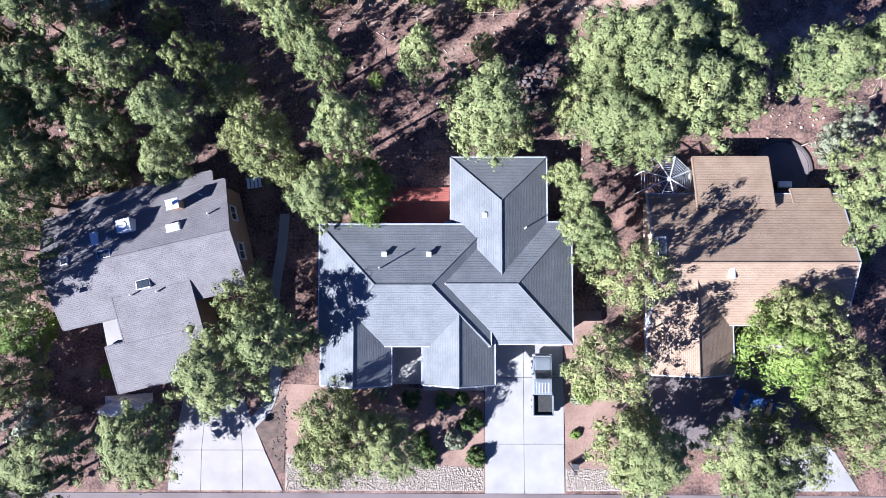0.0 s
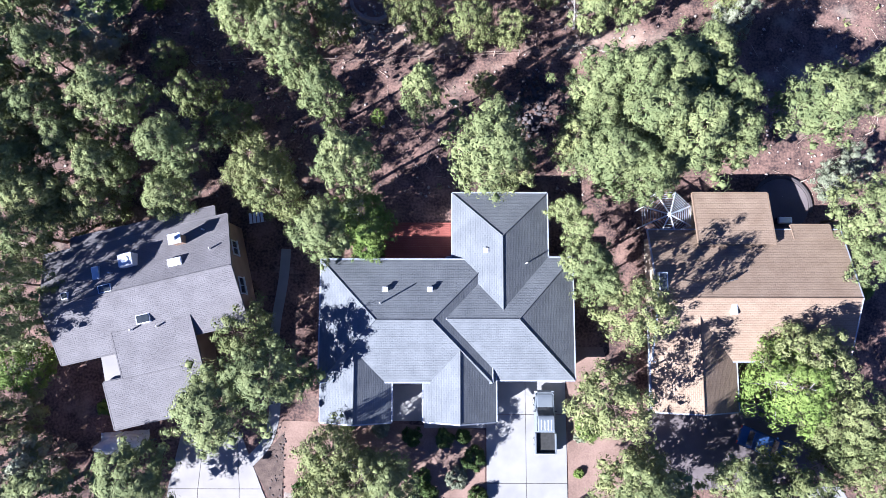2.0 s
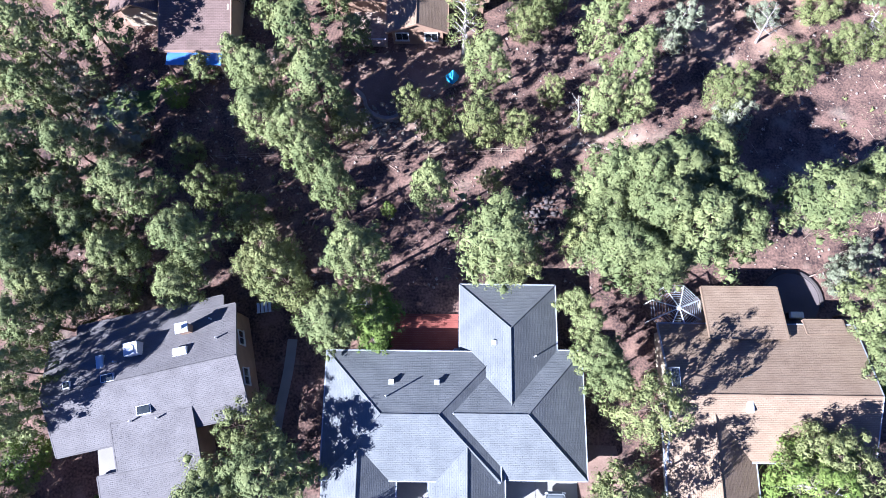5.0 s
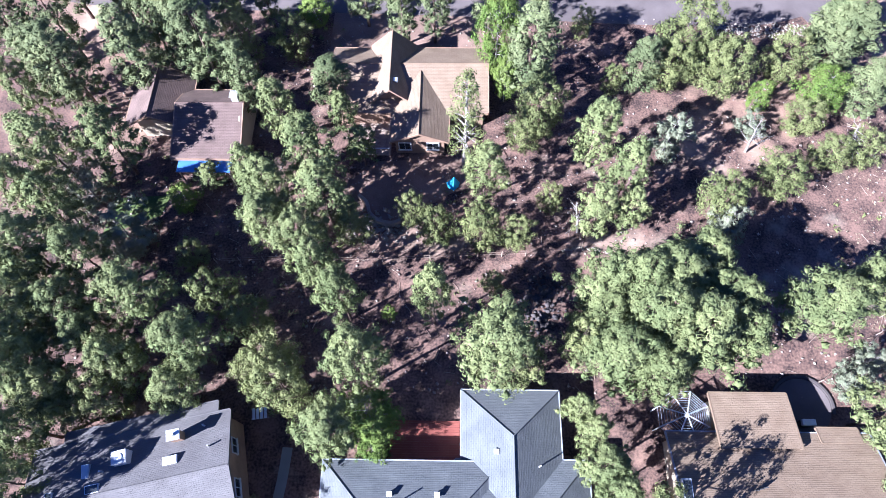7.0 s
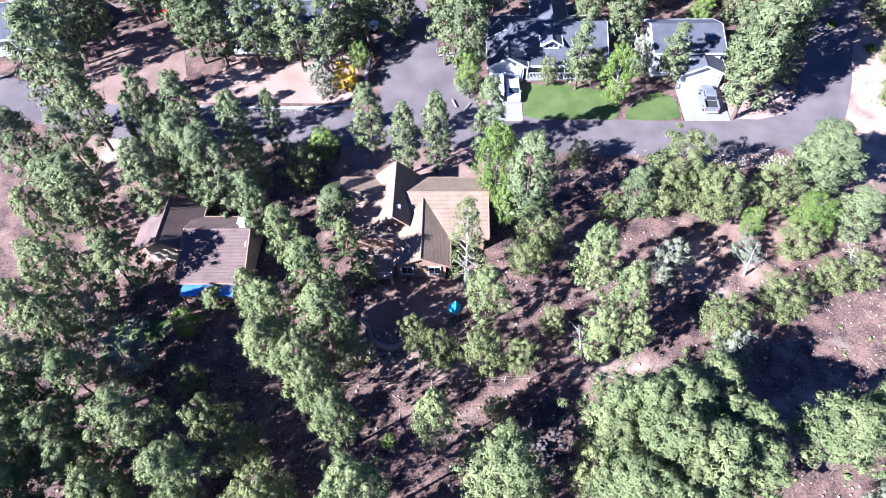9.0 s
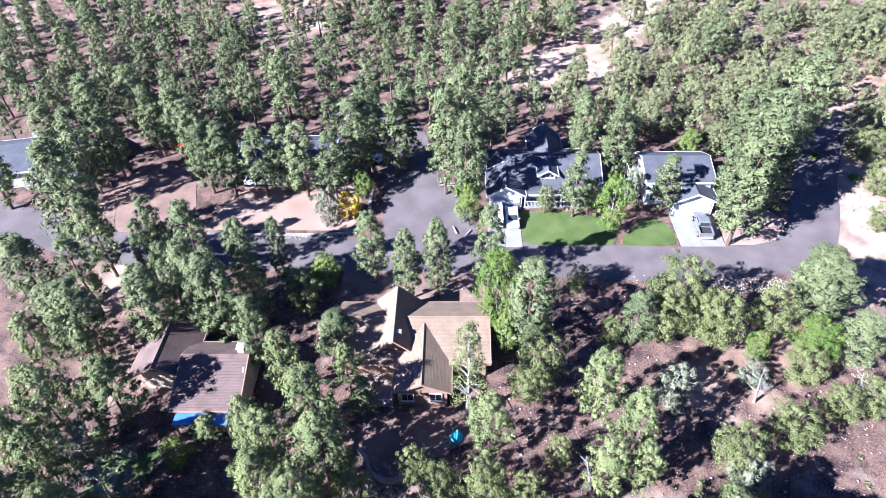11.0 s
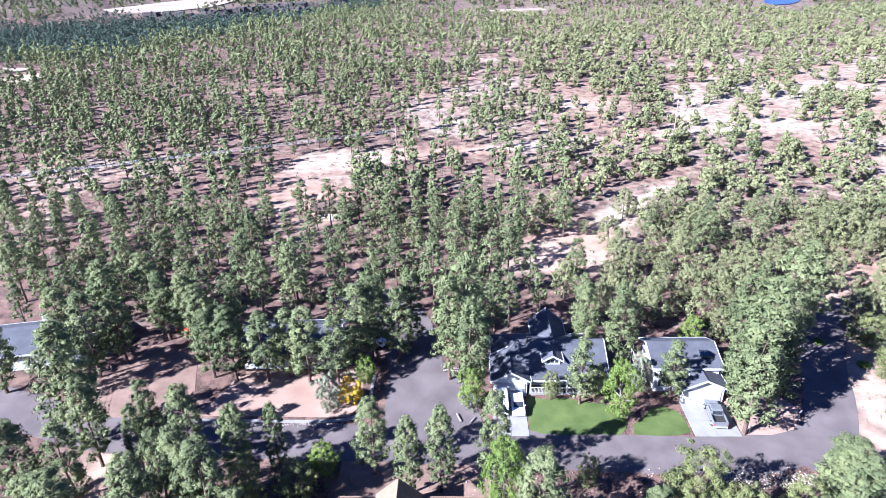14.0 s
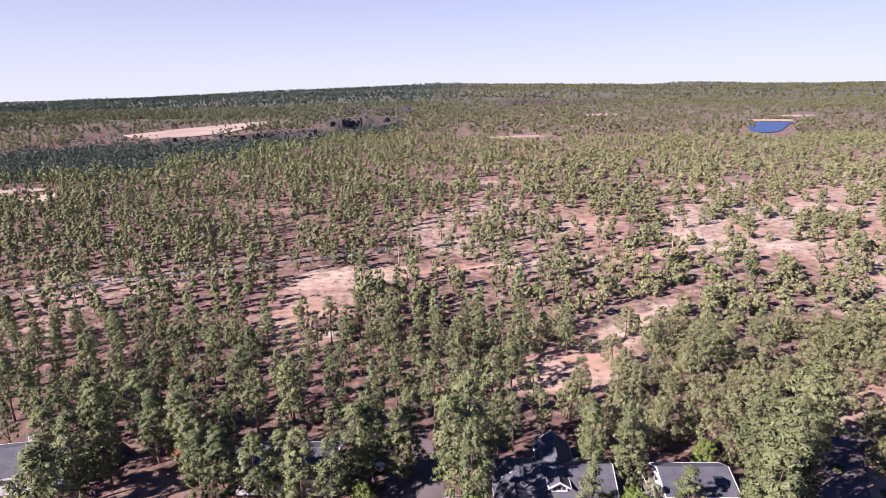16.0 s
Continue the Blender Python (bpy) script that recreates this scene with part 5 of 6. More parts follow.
def far_wood(name, label, near, far, spacing, count, clumps, size, seed, width=0.80, grown=1.0):
    """A stretch of woodland, pines and junipers as one joined mesh each: every tree a tapering trunk and a crown of sprays."""
    rng = np.random.default_rng(seed)
    n = int(width * (far ** 2 - near ** 2) / spacing ** 2 * 1.5)
    y = np.sqrt(rng.uniform(near ** 2, far ** 2, n))
    x = rng.uniform(-1, 1, n) * (width * y + 8)
    keep = rng.uniform(0, 1, n) < wooded(x, y) * 0.75
    keep &= ~on_built(x, y)
    keep &= ~((x > -372 + np.clip(y - 677, 0, 300) * 0.44) & (x < -244) & (y > 600) & (y < 890)) & ~((x > 285) & (x < 405) & (y > 560) & (y < 800) & (np.abs(x - 345 - (y - 710) * 0.55) < 22))
    for cx, cy, rx, ry in CLEARINGS + [(-190, 556, 44, 26), (-165, 640, 26, 50), (-135, 785, 56, 36)]:
        keep &= ((x - cx) / rx) ** 2 + ((y - cy + 12) / (ry + 14)) ** 2 > 1
    keep &= in_canyon(x, y) < 0.3
    x, y = x[keep], y[keep]
    if near < 320:
        # no two trunks closer than a crown's width
        cell = {}
        ok = np.zeros(len(x), bool)
        for i, (a, b) in enumerate(zip(x, y)):
            k = (int(a // 3.6), int(b // 3.6))
            if all((a - x[j]) ** 2 + (b - y[j]) ** 2 > 9 for p in (-1, 0, 1) for q in (-1, 0, 1) for j in cell.get((k[0] + p, k[1] + q), ())):
                cell.setdefault(k, []).append(i)
                ok[i] = True
        x, y = x[ok], y[ok]
    is_pine = rng.uniform(0, 1, len(x)) < pine_share(x, y)
    for tall in (True, False):
        px, py = x[is_pine == tall], y[is_pine == tall]
        n = len(px)
        z = rise(px, py)
        grow = rng.uniform(0, 1, n) ** 1.3
        h = grown * (6.0 + 8.0 * grow if tall else 3.0 + 4.0 * grow)
        r = grown * (1.4 + 1.3 * grow if tall else 1.5 + 1.5 * grow)
        base = 0.16 if tall else 0.08
        u = rng.uniform(0, 1, (n, clumps))
        prof = np.sin((0.2 + 0.75 * u) * np.pi) ** 0.65 * (1 - 0.2 * u) if tall else np.sqrt(np.clip(1 - (1.6 * u - 0.7) ** 2, 0.1, 1))
        az = rng.uniform(0, math.tau, (n, clumps))
        rad = r[:, None] * prof * rng.uniform(0.3, 1, (n, clumps)) ** 0.6 * 0.84
        C = np.stack([px[:, None] + np.cos(az) * rad, py[:, None] + np.sin(az) * rad, z[:, None] + h[:, None] * (base + (1 - base) * u * 0.95)], -1).reshape(-1, 3)
        middle = np.repeat(np.stack([px, py, z + h * (base + (1 - base) * 0.35)], -1), clumps, 0)
        V, F = leaves(C, np.repeat(r * 0.36, clumps), count, size, 0.8, rng, slim=0.29, solid=0.75 if near < 320 else 0.0, crown=facing(C, middle, 2.4 if tall else 1.1))
        # the farthest pines have distance haze put into their needle colour
        leaf = (TALL_PINE if near < 320 else FAR_LEAF if near < 1400 else SHADE_HAZE_PINE) if tall else (PALE_JUNIPER if near < 320 else FAR_JUNIPER)
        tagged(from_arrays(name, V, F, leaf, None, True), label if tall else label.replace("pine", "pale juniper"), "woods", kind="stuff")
        if tall and near < 320:
            a = np.linspace(0, math.tau, 4)[:3]
            lo = np.stack([px[:, None] + 0.2 * np.cos(a), py[:, None] + 0.2 * np.sin(a), np.repeat(z[:, None] - 0.3, 3, 1)], -1)
            hi = np.stack([px, py, z + h * 0.8], -1)[:, None, :]
            W = np.concatenate([lo, hi], 1).reshape(-1, 3)
            T = (np.arange(n)[:, None, None] * 4 + np.array([[0, 1, 3], [1, 2, 3], [2, 0, 3]])[None]).reshape(-1, 3)
            tagged(from_arrays("wood_trunks", W, T, BARK), "bare brown trunks of the pine wood", "woods", kind="stuff")


far_wood("woods", "pine woods on rolling ground", 136, 310, 6.0, 9, 19, 0.66, 101)
far_wood("woods", "pine woods on the far slopes", 310, 620, 7.2, 6, 10, 1.25, 102)
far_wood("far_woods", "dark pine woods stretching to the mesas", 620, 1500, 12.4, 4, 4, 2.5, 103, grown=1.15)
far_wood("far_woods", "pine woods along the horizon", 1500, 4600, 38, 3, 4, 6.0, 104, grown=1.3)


def canyon_wood():
    """Trees in the canyon and its shaded side, with shade and haze painted in."""
    rng = np.random.default_rng(106)
    x, y = rng.uniform(-560, -60, 26000), rng.uniform(330, 980, 26000)
    ok = (in_canyon(x, y) > rng.uniform(0.3, 0.9, 26000)) & (np.abs(x) < 0.85 * y)
    x, y = x[ok][:4200], y[ok][:4200]
    n, c = len(x), 5
    h, r, u, a = rng.uniform(8, 13, n), rng.uniform(2.0, 3.0, n), rng.uniform(0, 1, (n, c)), rng.uniform(0, math.tau, (n, c))
    w = r[:, None] * (1.05 - 0.85 * u) * 0.7
    z = rise(x, y)
    C = np.stack([x[:, None] + np.cos(a) * w, y[:, None] + np.sin(a) * w, z[:, None] + h[:, None] * (0.12 + 0.86 * u)], -1).reshape(-1, 3)
    middle = np.repeat(np.stack([x, y, z + 0.4 * h], -1), c, 0)
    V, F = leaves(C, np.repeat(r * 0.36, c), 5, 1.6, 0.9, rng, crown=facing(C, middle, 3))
    tagged(from_arrays("canyon_woods", V, F, SHADE_HAZE_PINE), "conifer wood filling the canyon, shade and haze in its colour", "woods", kind="stuff")


canyon_wood()
for k in NEAR + OUTER + CLOSE + MID + WOOD_PINES + ROUND + FRESH + DULL + GOLD + SMALL:
    for o in (*k.children_recursive, k):
        bpy.data.objects.remove(o)

# ---- vehicles ----
def profile(points, x0, x1, bevel=0.06):
    """A side outline (y, z) drawn across the width, with softened edges."""
    bm = bmesh.new()
    a = [bm.verts.new((x0, y, z)) for y, z in points]
    b = [bm.verts.new((x1, y, z)) for y, z in points]
    bm.faces.new(a)
    bm.faces.new(b[::-1])
    for i in range(len(points)):
        j = (i + 1) % len(points)
        bm.faces.new((a[j], a[i], b[i], b[j]))
    bmesh.ops.recalc_face_normals(bm, faces=bm.faces)
    bmesh.ops.bevel(bm, geom=bm.edges[:], offset=bevel, segments=2, affect="EDGES", profile=0.6)
    return bm


def wheel(v, x, y, r=0.38):
    s = 0.12 if x > 0 else -0.12
    t = part("wheel", tubed((x - s, y, r), (x + s, y, r), r, r, 18), RUBBER, v, "black rubber tyre")
    part("rim", tubed((x - s, y, r), (x + s * 1.05, y, r), r * 0.6, r * 0.55, 12), METAL, t)


def pickup(x, y, turn, paint, label, length=5.5, rack=False):
    """A crew-cab pickup with an open bed; its nose points along +y."""
    v = thing("pickup_truck", (x, y, 0.06), turn, label, "pickup")
    k = length / 5.5
    bm = profile([(-2.7 * k, 0.5), (-2.7 * k, 0.94), (-0.75 * k, 0.96), (1.15 * k, 1.0), (2.3 * k, 0.92), (2.62 * k, 0.80), (2.7 * k, 0.45)], -0.94, 0.94, 0.10)
    for q in bm.verts:
        q.co.x *= 1.0 - 0.20 * max(0.0, q.co.y / k - 1.7)
    part("body", bm, paint, v)
    part("bonnet", profile([(1.0 * k, 0.98), (1.1 * k, 1.12), (2.2 * k, 1.03), (2.56 * k, 0.90), (2.5 * k, 0.8)], -0.80, 0.80, 0.18), paint, v)
    bm = profile([(-0.86 * k, 0.96), (-0.74 * k, 1.70), (-0.55 * k, 1.78), (0.42 * k, 1.80), (0.62 * k, 1.74), (1.32 * k, 1.02)], -0.86, 0.86, 0.07)
    for q in bm.verts:
        q.co.x *= 1.0 - 0.17 * max(0.0, q.co.z - 1.0) / 0.8
    part("cab", bm, paint, v)
    part("windscreen", profile([(0.64 * k, 1.705), (0.70 * k, 1.725), (1.34 * k, 1.10), (1.28 * k, 1.06)], -0.68, 0.68, 0.01), GLASS_DARK, v)
    part("rear_window", profile([(-0.86 * k, 1.15), (-0.765 * k, 1.62), (-0.80 * k, 1.63), (-0.90 * k, 1.15)], -0.60, 0.60, 0.01), GLASS_DARK, v)
    for s in (-1, 1):
        for y0, y1 in ((-0.66, 0.0), (0.06, 0.62)):
            part("side_window", prism(bmesh.new(), [(s * 0.76, y0 * k), (s * 0.76, y1 * k), (s * 0.80, y1 * k), (s * 0.80, y0 * k)][::s], 1.22, 1.62), GLASS_DARK, v)
        part("mirror", boxed(min(s * 0.84, s * 1.04), max(s * 0.84, s * 1.04), 0.94 * k, 1.04 * k, 1.08, 1.26, 0.03), DARK_METAL, v)
        part("headlight", boxed(s * 0.74 - 0.14, s * 0.74 + 0.14, 2.58 * k, 2.70 * k, 0.70, 0.86, 0.02), METAL, v)
        part("tail_light", boxed(s * 0.86 - 0.06, s * 0.86 + 0.06, -2.74 * k, -2.66 * k, 0.72, 0.94, 0.015), RED_PAINT, v)
        part("bed_rail", boxed(min(s * 0.82, s * 0.95), max(s * 0.82, s * 0.95), -2.68 * k, -0.9 * k, 0.94, 1.30, 0.03), paint, v)
        for q in (-1.75, 1.75):
            wheel(v, s * 0.80, q * k)
    part("bed_liner", boxed(-0.815, 0.815, -2.6 * k, -0.93 * k, 0.95, 0.99), RUBBER, v, "black bed liner")
    part("tailgate", boxed(-0.815, 0.815, -2.69 * k, -2.61 * k, 0.8, 1.30, 0.02), paint, v)
    part("bumper", boxed(-0.9, 0.9, -2.86 * k, -2.72 * k, 0.45, 0.65, 0.04), METAL, v)
    part("bumper", boxed(-0.72, 0.72, 2.64 * k, 2.76 * k, 0.42, 0.62, 0.06), paint, v)
    if rack:
        for i in range(4):
            part("roof_rib", boxed(-0.42 + 0.28 * i - 0.025, -0.42 + 0.28 * i + 0.025, -0.55 * k, 0.3 * k, 1.79, 1.825, 0.01), WHITE_PAINT, v, "raised roof rib")
    return v


def car(x, y, turn, paint, label, van=False):
    v = thing("car", (x, y, 0.06), turn, label, "car")
    part("body", profile([(-2.2, 0.4), (-2.25, 0.85), (-1.5, 0.95), (1.0, 0.95), (2.1, 0.75), (2.2, 0.4)], -0.88, 0.88), paint, v)
    top = 1.9 if van else 1.42
    back = -2.1 if van else -1.6
    part("cabin", profile([(back, 0.92), (back + 0.35, top), (0.35, top), (1.1, 0.92)], -0.76, 0.76, 0.08), paint, v)
    part("windscreen", profile([(0.40, top - 0.05), (0.46, top - 0.03), (1.14, 0.97), (1.06, 0.95)], -0.66, 0.66, 0.01), GLASS_DARK, v)
    part("rear_window", profile([(back + 0.02, 1.05), (back + 0.3, top - 0.06), (back + 0.26, top - 0.05), (back - 0.03, 1.03)], -0.6, 0.6, 0.008), GLASS_DARK, v)
    for s in (-1, 1):
        part("side_window", boxed(min(s * 0.745, s * 0.775), max(s * 0.745, s * 0.775), back + 0.45, 0.45, 1.02, top - 0.12, 0.01), GLASS_DARK, v)
        part("headlight", boxed(s * 0.65 - 0.15, s * 0.65 + 0.15, 2.08, 2.22, 0.58, 0.74, 0.02), METAL, v)
        part("tail_light", boxed(s * 0.7 - 0.12, s * 0.7 + 0.12, -2.28, -2.18, 0.6, 0.78, 0.02), RED_PAINT, v)
        part("mirror", boxed(min(s * 0.86, s * 1.02), max(s * 0.86, s * 1.02), 0.75, 0.88, 0.98, 1.12, 0.02), paint, v)
        for q in (-1.35, 1.35):
            wheel(v, s * 0.8, q, 0.32)
    return v


pickup(8.95, -8.55, 0, SILVER, "silver crew-cab pickup with an empty black bed on the driveway", rack=True)
pickup(33.9, 66.7, -4, GREY_PAINT, "grey pickup with a dark bed on the white driveway", 5.2)
car(28.3, -10.4, -112, BLUE_PAINT, "dark blue car parked in the shade of trees")
car(7.7, 68.6, 180, WHITE_PAINT, "white car parked before the garage")
pickup(-14.4, 84.5, -125, WHITE_PAINT, "white pickup parked under the pines", 5.4)
car(-45.5, 87.0, 60, RED_PAINT, "red car half hidden under pines")


def trailer(x, y, turn):
    t = thing("trailer", (x, y, 0.06), turn, "white box trailer beside the parked car", "trailer")
    part("box", boxed(-0.95, 0.95, -1.9, 1.9, 0.5, 2.1, 0.06), WHITE_PAINT, t)
    part("hitch", boxed(-0.06, 0.06, -2.9, -1.9, 0.45, 0.55), DARK_METAL, t)
    part("roof_hatch", boxed(-0.25, 0.25, 0.3, 0.8, 2.1, 2.2, 0.02), METAL, t)
    for s in (-0.86, 0.86):
        wheel(t, s, 0.0, 0.33)


trailer(5.35, 68.4, 0)


def cart():
    t = thing("utility_trailer", (37.4, 68.3, 0.06), 10, "brown wooden utility trailer beside the driveway", "trailer")
    part("bed", boxed(-0.8, 0.8, -1.2, 1.2, 0.5, 0.6), WOOD, t)
    for q in ((-0.8, -0.74, -1.2, 1.2), (0.74, 0.8, -1.2, 1.2), (-0.73, 0.73, -1.2, -1.14), (-0.73, 0.73, 1.14, 1.2)):
        part("side_board", boxed(q[0], q[1], q[2], q[3], 0.604, 1.05), WOOD, t)
    for s in (-0.9, 0.9):
        wheel(t, s, 0.0, 0.3)


cart()

# ---- garden things ----
def shrub(x, y, r, h, leaf, label, seed):
    rng = np.random.default_rng(seed)
    d = rng.normal(size=(46, 3))
    d /= np.linalg.norm(d, axis=1)[:, None]
    d[:, 2] = np.abs(d[:, 2])
    C = d * np.array([r, r, h]) * rng.uniform(0.55, 0.88, (46, 1)) + np.array([0, 0, 0.12])
    V, F = leaves(C, np.full(46, r * 0.28), 40, 0.15, 0.8, rng, solid=0.85)
    t = thing("shrub", (x, y, 0.03), 0, label, "shrub", "garden shrubs")
    bm = bmesh.new()
    for i in range(0, 46, 4):
        tube(bm, (0, 0, 0), C[i], 0.02, 0.006, 4, False)
    part("stems", bm, GREY_BARK, t)
    from_arrays("foliage", V, F, leaf, t)


CLIPPED = leaf_material("dark_shrub_leaves", (0.030, 0.050, 0.014), (0.068, 0.095, 0.028))
for i, (x, y, r, h) in enumerate(((-12.4, -14.5, 1.1, 1.2), (-2.9, -9.9, 1.0, 1.1), (0.1, -10.1, 1.05, 1.1), (1.75, -9.9, 0.75, 0.8), (2.6, -11.8, 1.25, 1.3),
                                  (3.05, -15.1, 1.0, 1.2), (-1.6, -15.0, 1.35, 1.3), (-2.0, -13.6, 1.0, 1.1))):
    shrub(x, y, r, h, CLIPPED, "rounded dark green clipped shrub on red gravel", 300 + i)
for i, (x, y, r, h) in enumerate(((1.1, -13.5, 1.05, 0.9), (-5.6, -9.2, 0.9, 0.9), (12.2, -9.9, 0.6, 0.5))):
    shrub(x, y, r, h, GREY_LEAF, "loose silvery sage shrub on red gravel", 320 + i)
for i, (x, y, r, h) in enumerate(((12.0, -13.1, 0.45, 0.4), (-8.6, -8.9, 0.7, 0.7), (-30.5, -7.4, 0.8, 0.9), (-11.3, -12.4, 1.0, 1.2), (38.6, 3.0, 0.8, 0.9), (56.5, 84.0, 0.9, 0.8), (60.0, 78.0, 0.9, 0.8))):
    shrub(x, y, r, h, BRIGHT_LEAF, "small yellow-green shrub in dry soil", 330 + i)


def lamp_post(x, y, h):
    p = thing("lamp_post", (x, y, 0), 0, "dark slender driveway lamp post with a mailbox", "lamp post")
    part("post", tubed((0, 0, -0.1), (0, 0, h), 0.05, 0.04, 8), DARK_METAL, p)
    part("lantern", boxed(-0.14, 0.14, -0.14, 0.14, h, h + 0.35, 0.04), DARK_METAL, p)
    b = part("mailbox", boxed(0.25, 0.75, -0.35, 0.1, 0.0, 0.75, 0.05), DARK_METAL, p)
    part("box_lid", boxed(0.22, 0.78, -0.38, 0.13, 0.754, 0.84, 0.03), DARK_METAL, b)


lamp_post(11.35, -15.7, 3.0)


def road_post(x, y, h, label):
    p = thing("sign_post", (x, y, 0), 20, label, "post")
    part("post", tubed((0, 0, -0.1), (0, 0, h), 0.045, 0.04, 8), DARK_METAL, p)
    part("plate", boxed(-0.2, 0.2, -0.05, -0.02, h - 0.35, h - 0.02, 0.01), METAL, p)


road_post(37.2, 63.5, 1.5, "dark roadside post with a small plate")
road_post(44.2, 65.3, 2.4, "tall roadside post with a small plate")


def terrace():
    d = thing("deck", (-2.55, 7.6, 0), 0, "low deck of red-stained boards behind the house", "deck")
    part("frame", boxed(-3.0, 3.1, -1.8, 1.7, 0.02, 0.2), SIDING_BROWN, d)
    for i in range(17):
        part("board", boxed(-3.05, 3.15, -1.82 + i * 0.207, -1.82 + i * 0.207 + 0.195, 0.204, 0.25), DECK_RED, d)
    part("edge_board", boxed(-3.1, 3.2, 1.71, 1.85, 0.02, 0.32), DECK_RED, d, "sunlit red edge board")


terrace()


def round_terrace():
    p = thing("terrace", (31.6, 11.2, 0), 0, "round concrete terrace behind the tan house, darkened for the shade on it", "terrace")
    # slab and edging are coloured dark in place of the shade over them
    part("slab", tubed((0, 0, -0.1), (0, 0, 0.12), 2.5, 2.5, 40), ASPHALT, p)
    for i in range(26):
        a = radians(-10 + i * 8.0)
        part("edging_stone", boxed(2.55, 2.85, -0.2, 0.2, 0, 0.22, 0.05, m=pose(0, 0, 0, 0, 0, math.degrees(a))), BASALT_AND_SHADE, p)


round_terrace()


def grill():
    g = thing("barbecue_grill", (31.3, 9.6, 0.12), 0, "white-lidded barbecue grill on the terrace", "grill")
    part("lid", boxed(-0.6, 0.6, -0.3, 0.3, 0.7, 1.1, 0.1), METAL, g)
    part("cabinet", boxed(-0.55, 0.55, -0.27, 0.27, 0.02, 0.696, 0.03), DARK_METAL, g)


grill()


def steps():
    s = thing("wooden_steps", (-17.6, 9.9, 0), 8, "pale slatted wooden steps beside the house", "steps")
    for i in range(4):
        part("tread", boxed(-0.6 + i * 0.36, -0.35 + i * 0.36, -0.5, 0.5, 0.25 + 0.02 * i, 0.31 + 0.02 * i, 0.01), METAL, s)
    for y in (-0.42, 0.42):
        part("stringer", boxed(-0.7, 0.85, y - 0.04, y + 0.04, 0.0, 0.246), WOOD, s)


steps()


def tarp():
    t = thing("covered_woodpile", (-28.6, -10.2, 0), 4, "woodpile under a crumpled white tarpaulin", "woodpile")
    rng = np.random.default_rng(4)
    n, m = 26, 10
    X, Y = np.meshgrid(np.linspace(-2.2, 2.2, n), np.linspace(-0.65, 0.65, m))
    Z = 0.75 * np.clip(1 - (np.abs(Y) / 0.65) ** 4, 0, 1) * np.clip(1 - (np.abs(X) / 2.2) ** 8, 0, 1) + rng.normal(scale=0.05, size=X.shape) + 0.12 * np.sin(X * 4)
    V = np.stack([X + rng.normal(scale=0.03, size=X.shape), Y + rng.normal(scale=0.03, size=X.shape), np.maximum(Z, 0.02)], -1).reshape(-1, 3)
    i = np.arange(n * m).reshape(m, n)
    F = np.stack([i[:-1, :-1], i[:-1, 1:], i[1:, 1:], i[1:, :-1]], -1).reshape(-1, 4)
    from_arrays("tarpaulin", V, F, WHITE, t)
    for k in range(6):
        part("log", tubed((-2.0, -0.45 + k * 0.17, 0.12), (2.0, -0.45 + k * 0.17, 0.12), 0.085, 0.085, 8), WOOD, t)


tarp()


def shade_sail():
    t = thing("blue_tent", (-0.2, 34.2, 0), 15, "small crumpled blue play tent on the bare yard", "tent")
    bm = bmesh.new()
    top = bm.verts.new((0.1, 0, 1.5))
    ring = [bm.verts.new((math.cos(a) * 0.75, math.sin(a) * 0.75 * (0.8 + 0.3 * (i % 2)), 0.0)) for i, a in enumerate(np.arange(7) * math.tau / 7)]
    for i in range(7):
        bm.faces.new((ring[i], ring[(i + 1) % 7], top))
    bm.normal_update()
    bmesh.ops.solidify(bm, geom=bm.faces[:], thickness=0.02)
    part("cover", bm, BLUE_CLOTH, t)
    part("pole", tubed((0.1, 0, 0), (0.1, 0, 1.47), 0.02, 0.02, 6), METAL, t)


shade_sail()


def wall_run(name, line, width, height, material, label, category="wall"):
    return tagged(part(name, ribbon(bmesh.new(), smooth_line(line), width, -0.1, height), material), label, category, kind="structure")


wall_run("retaining_wall", [(-10.1, 32.5), (-9.2, 31.6), (-8.8, 30.4), (-7.8, 29.5), (-6.5, 29.25), (-5.6, 29.6)], 0.35, 0.7, ROCK, "dark curved stone retaining wall")


def fence(points, step, h, label, rails=2):
    f = thing("fence", (0, 0, 0), 0, label, "fence")
    L = smooth_line(points, 8)
    last = None
    d = 0.0
    for a, b in zip(L[:-1], L[1:]):
        seg = math.dist(a, b)
        while d <= seg:
            t = d / seg
            p = (a[0] + (b[0] - a[0]) * t, a[1] + (b[1] - a[1]) * t)
            part("post", tubed((*p, -0.1), (*p, h), 0.06, 0.05, 6), WOOD, f)
            if last:
                for k in range(rails):
                    z = h * (0.45 + 0.45 * k)
                    part("rail", tubed((*last, z), (*p, z), 0.014, 0.014, 5), WOOD, f)
            last = p
            d += step
        d -= seg


fence([(-24, 24.8), (-16, 25.2), (-8, 25.1), (2, 25.7), (9, 26.0)], 2.4, 1.15, "low weathered wire and rail fence along the back lots")
fence([(33.5, 13.4), (36.5, 15.6), (39.5, 17.4), (41, 20)], 2.0, 1.1, "weathered split-rail fence on pale gravel", 2)
fence([(-53.5, 77), (-51.6, 70), (-50.5, 66.8)], 2.0, 1.0, "weathered rail fence beside the bare yard", 2)


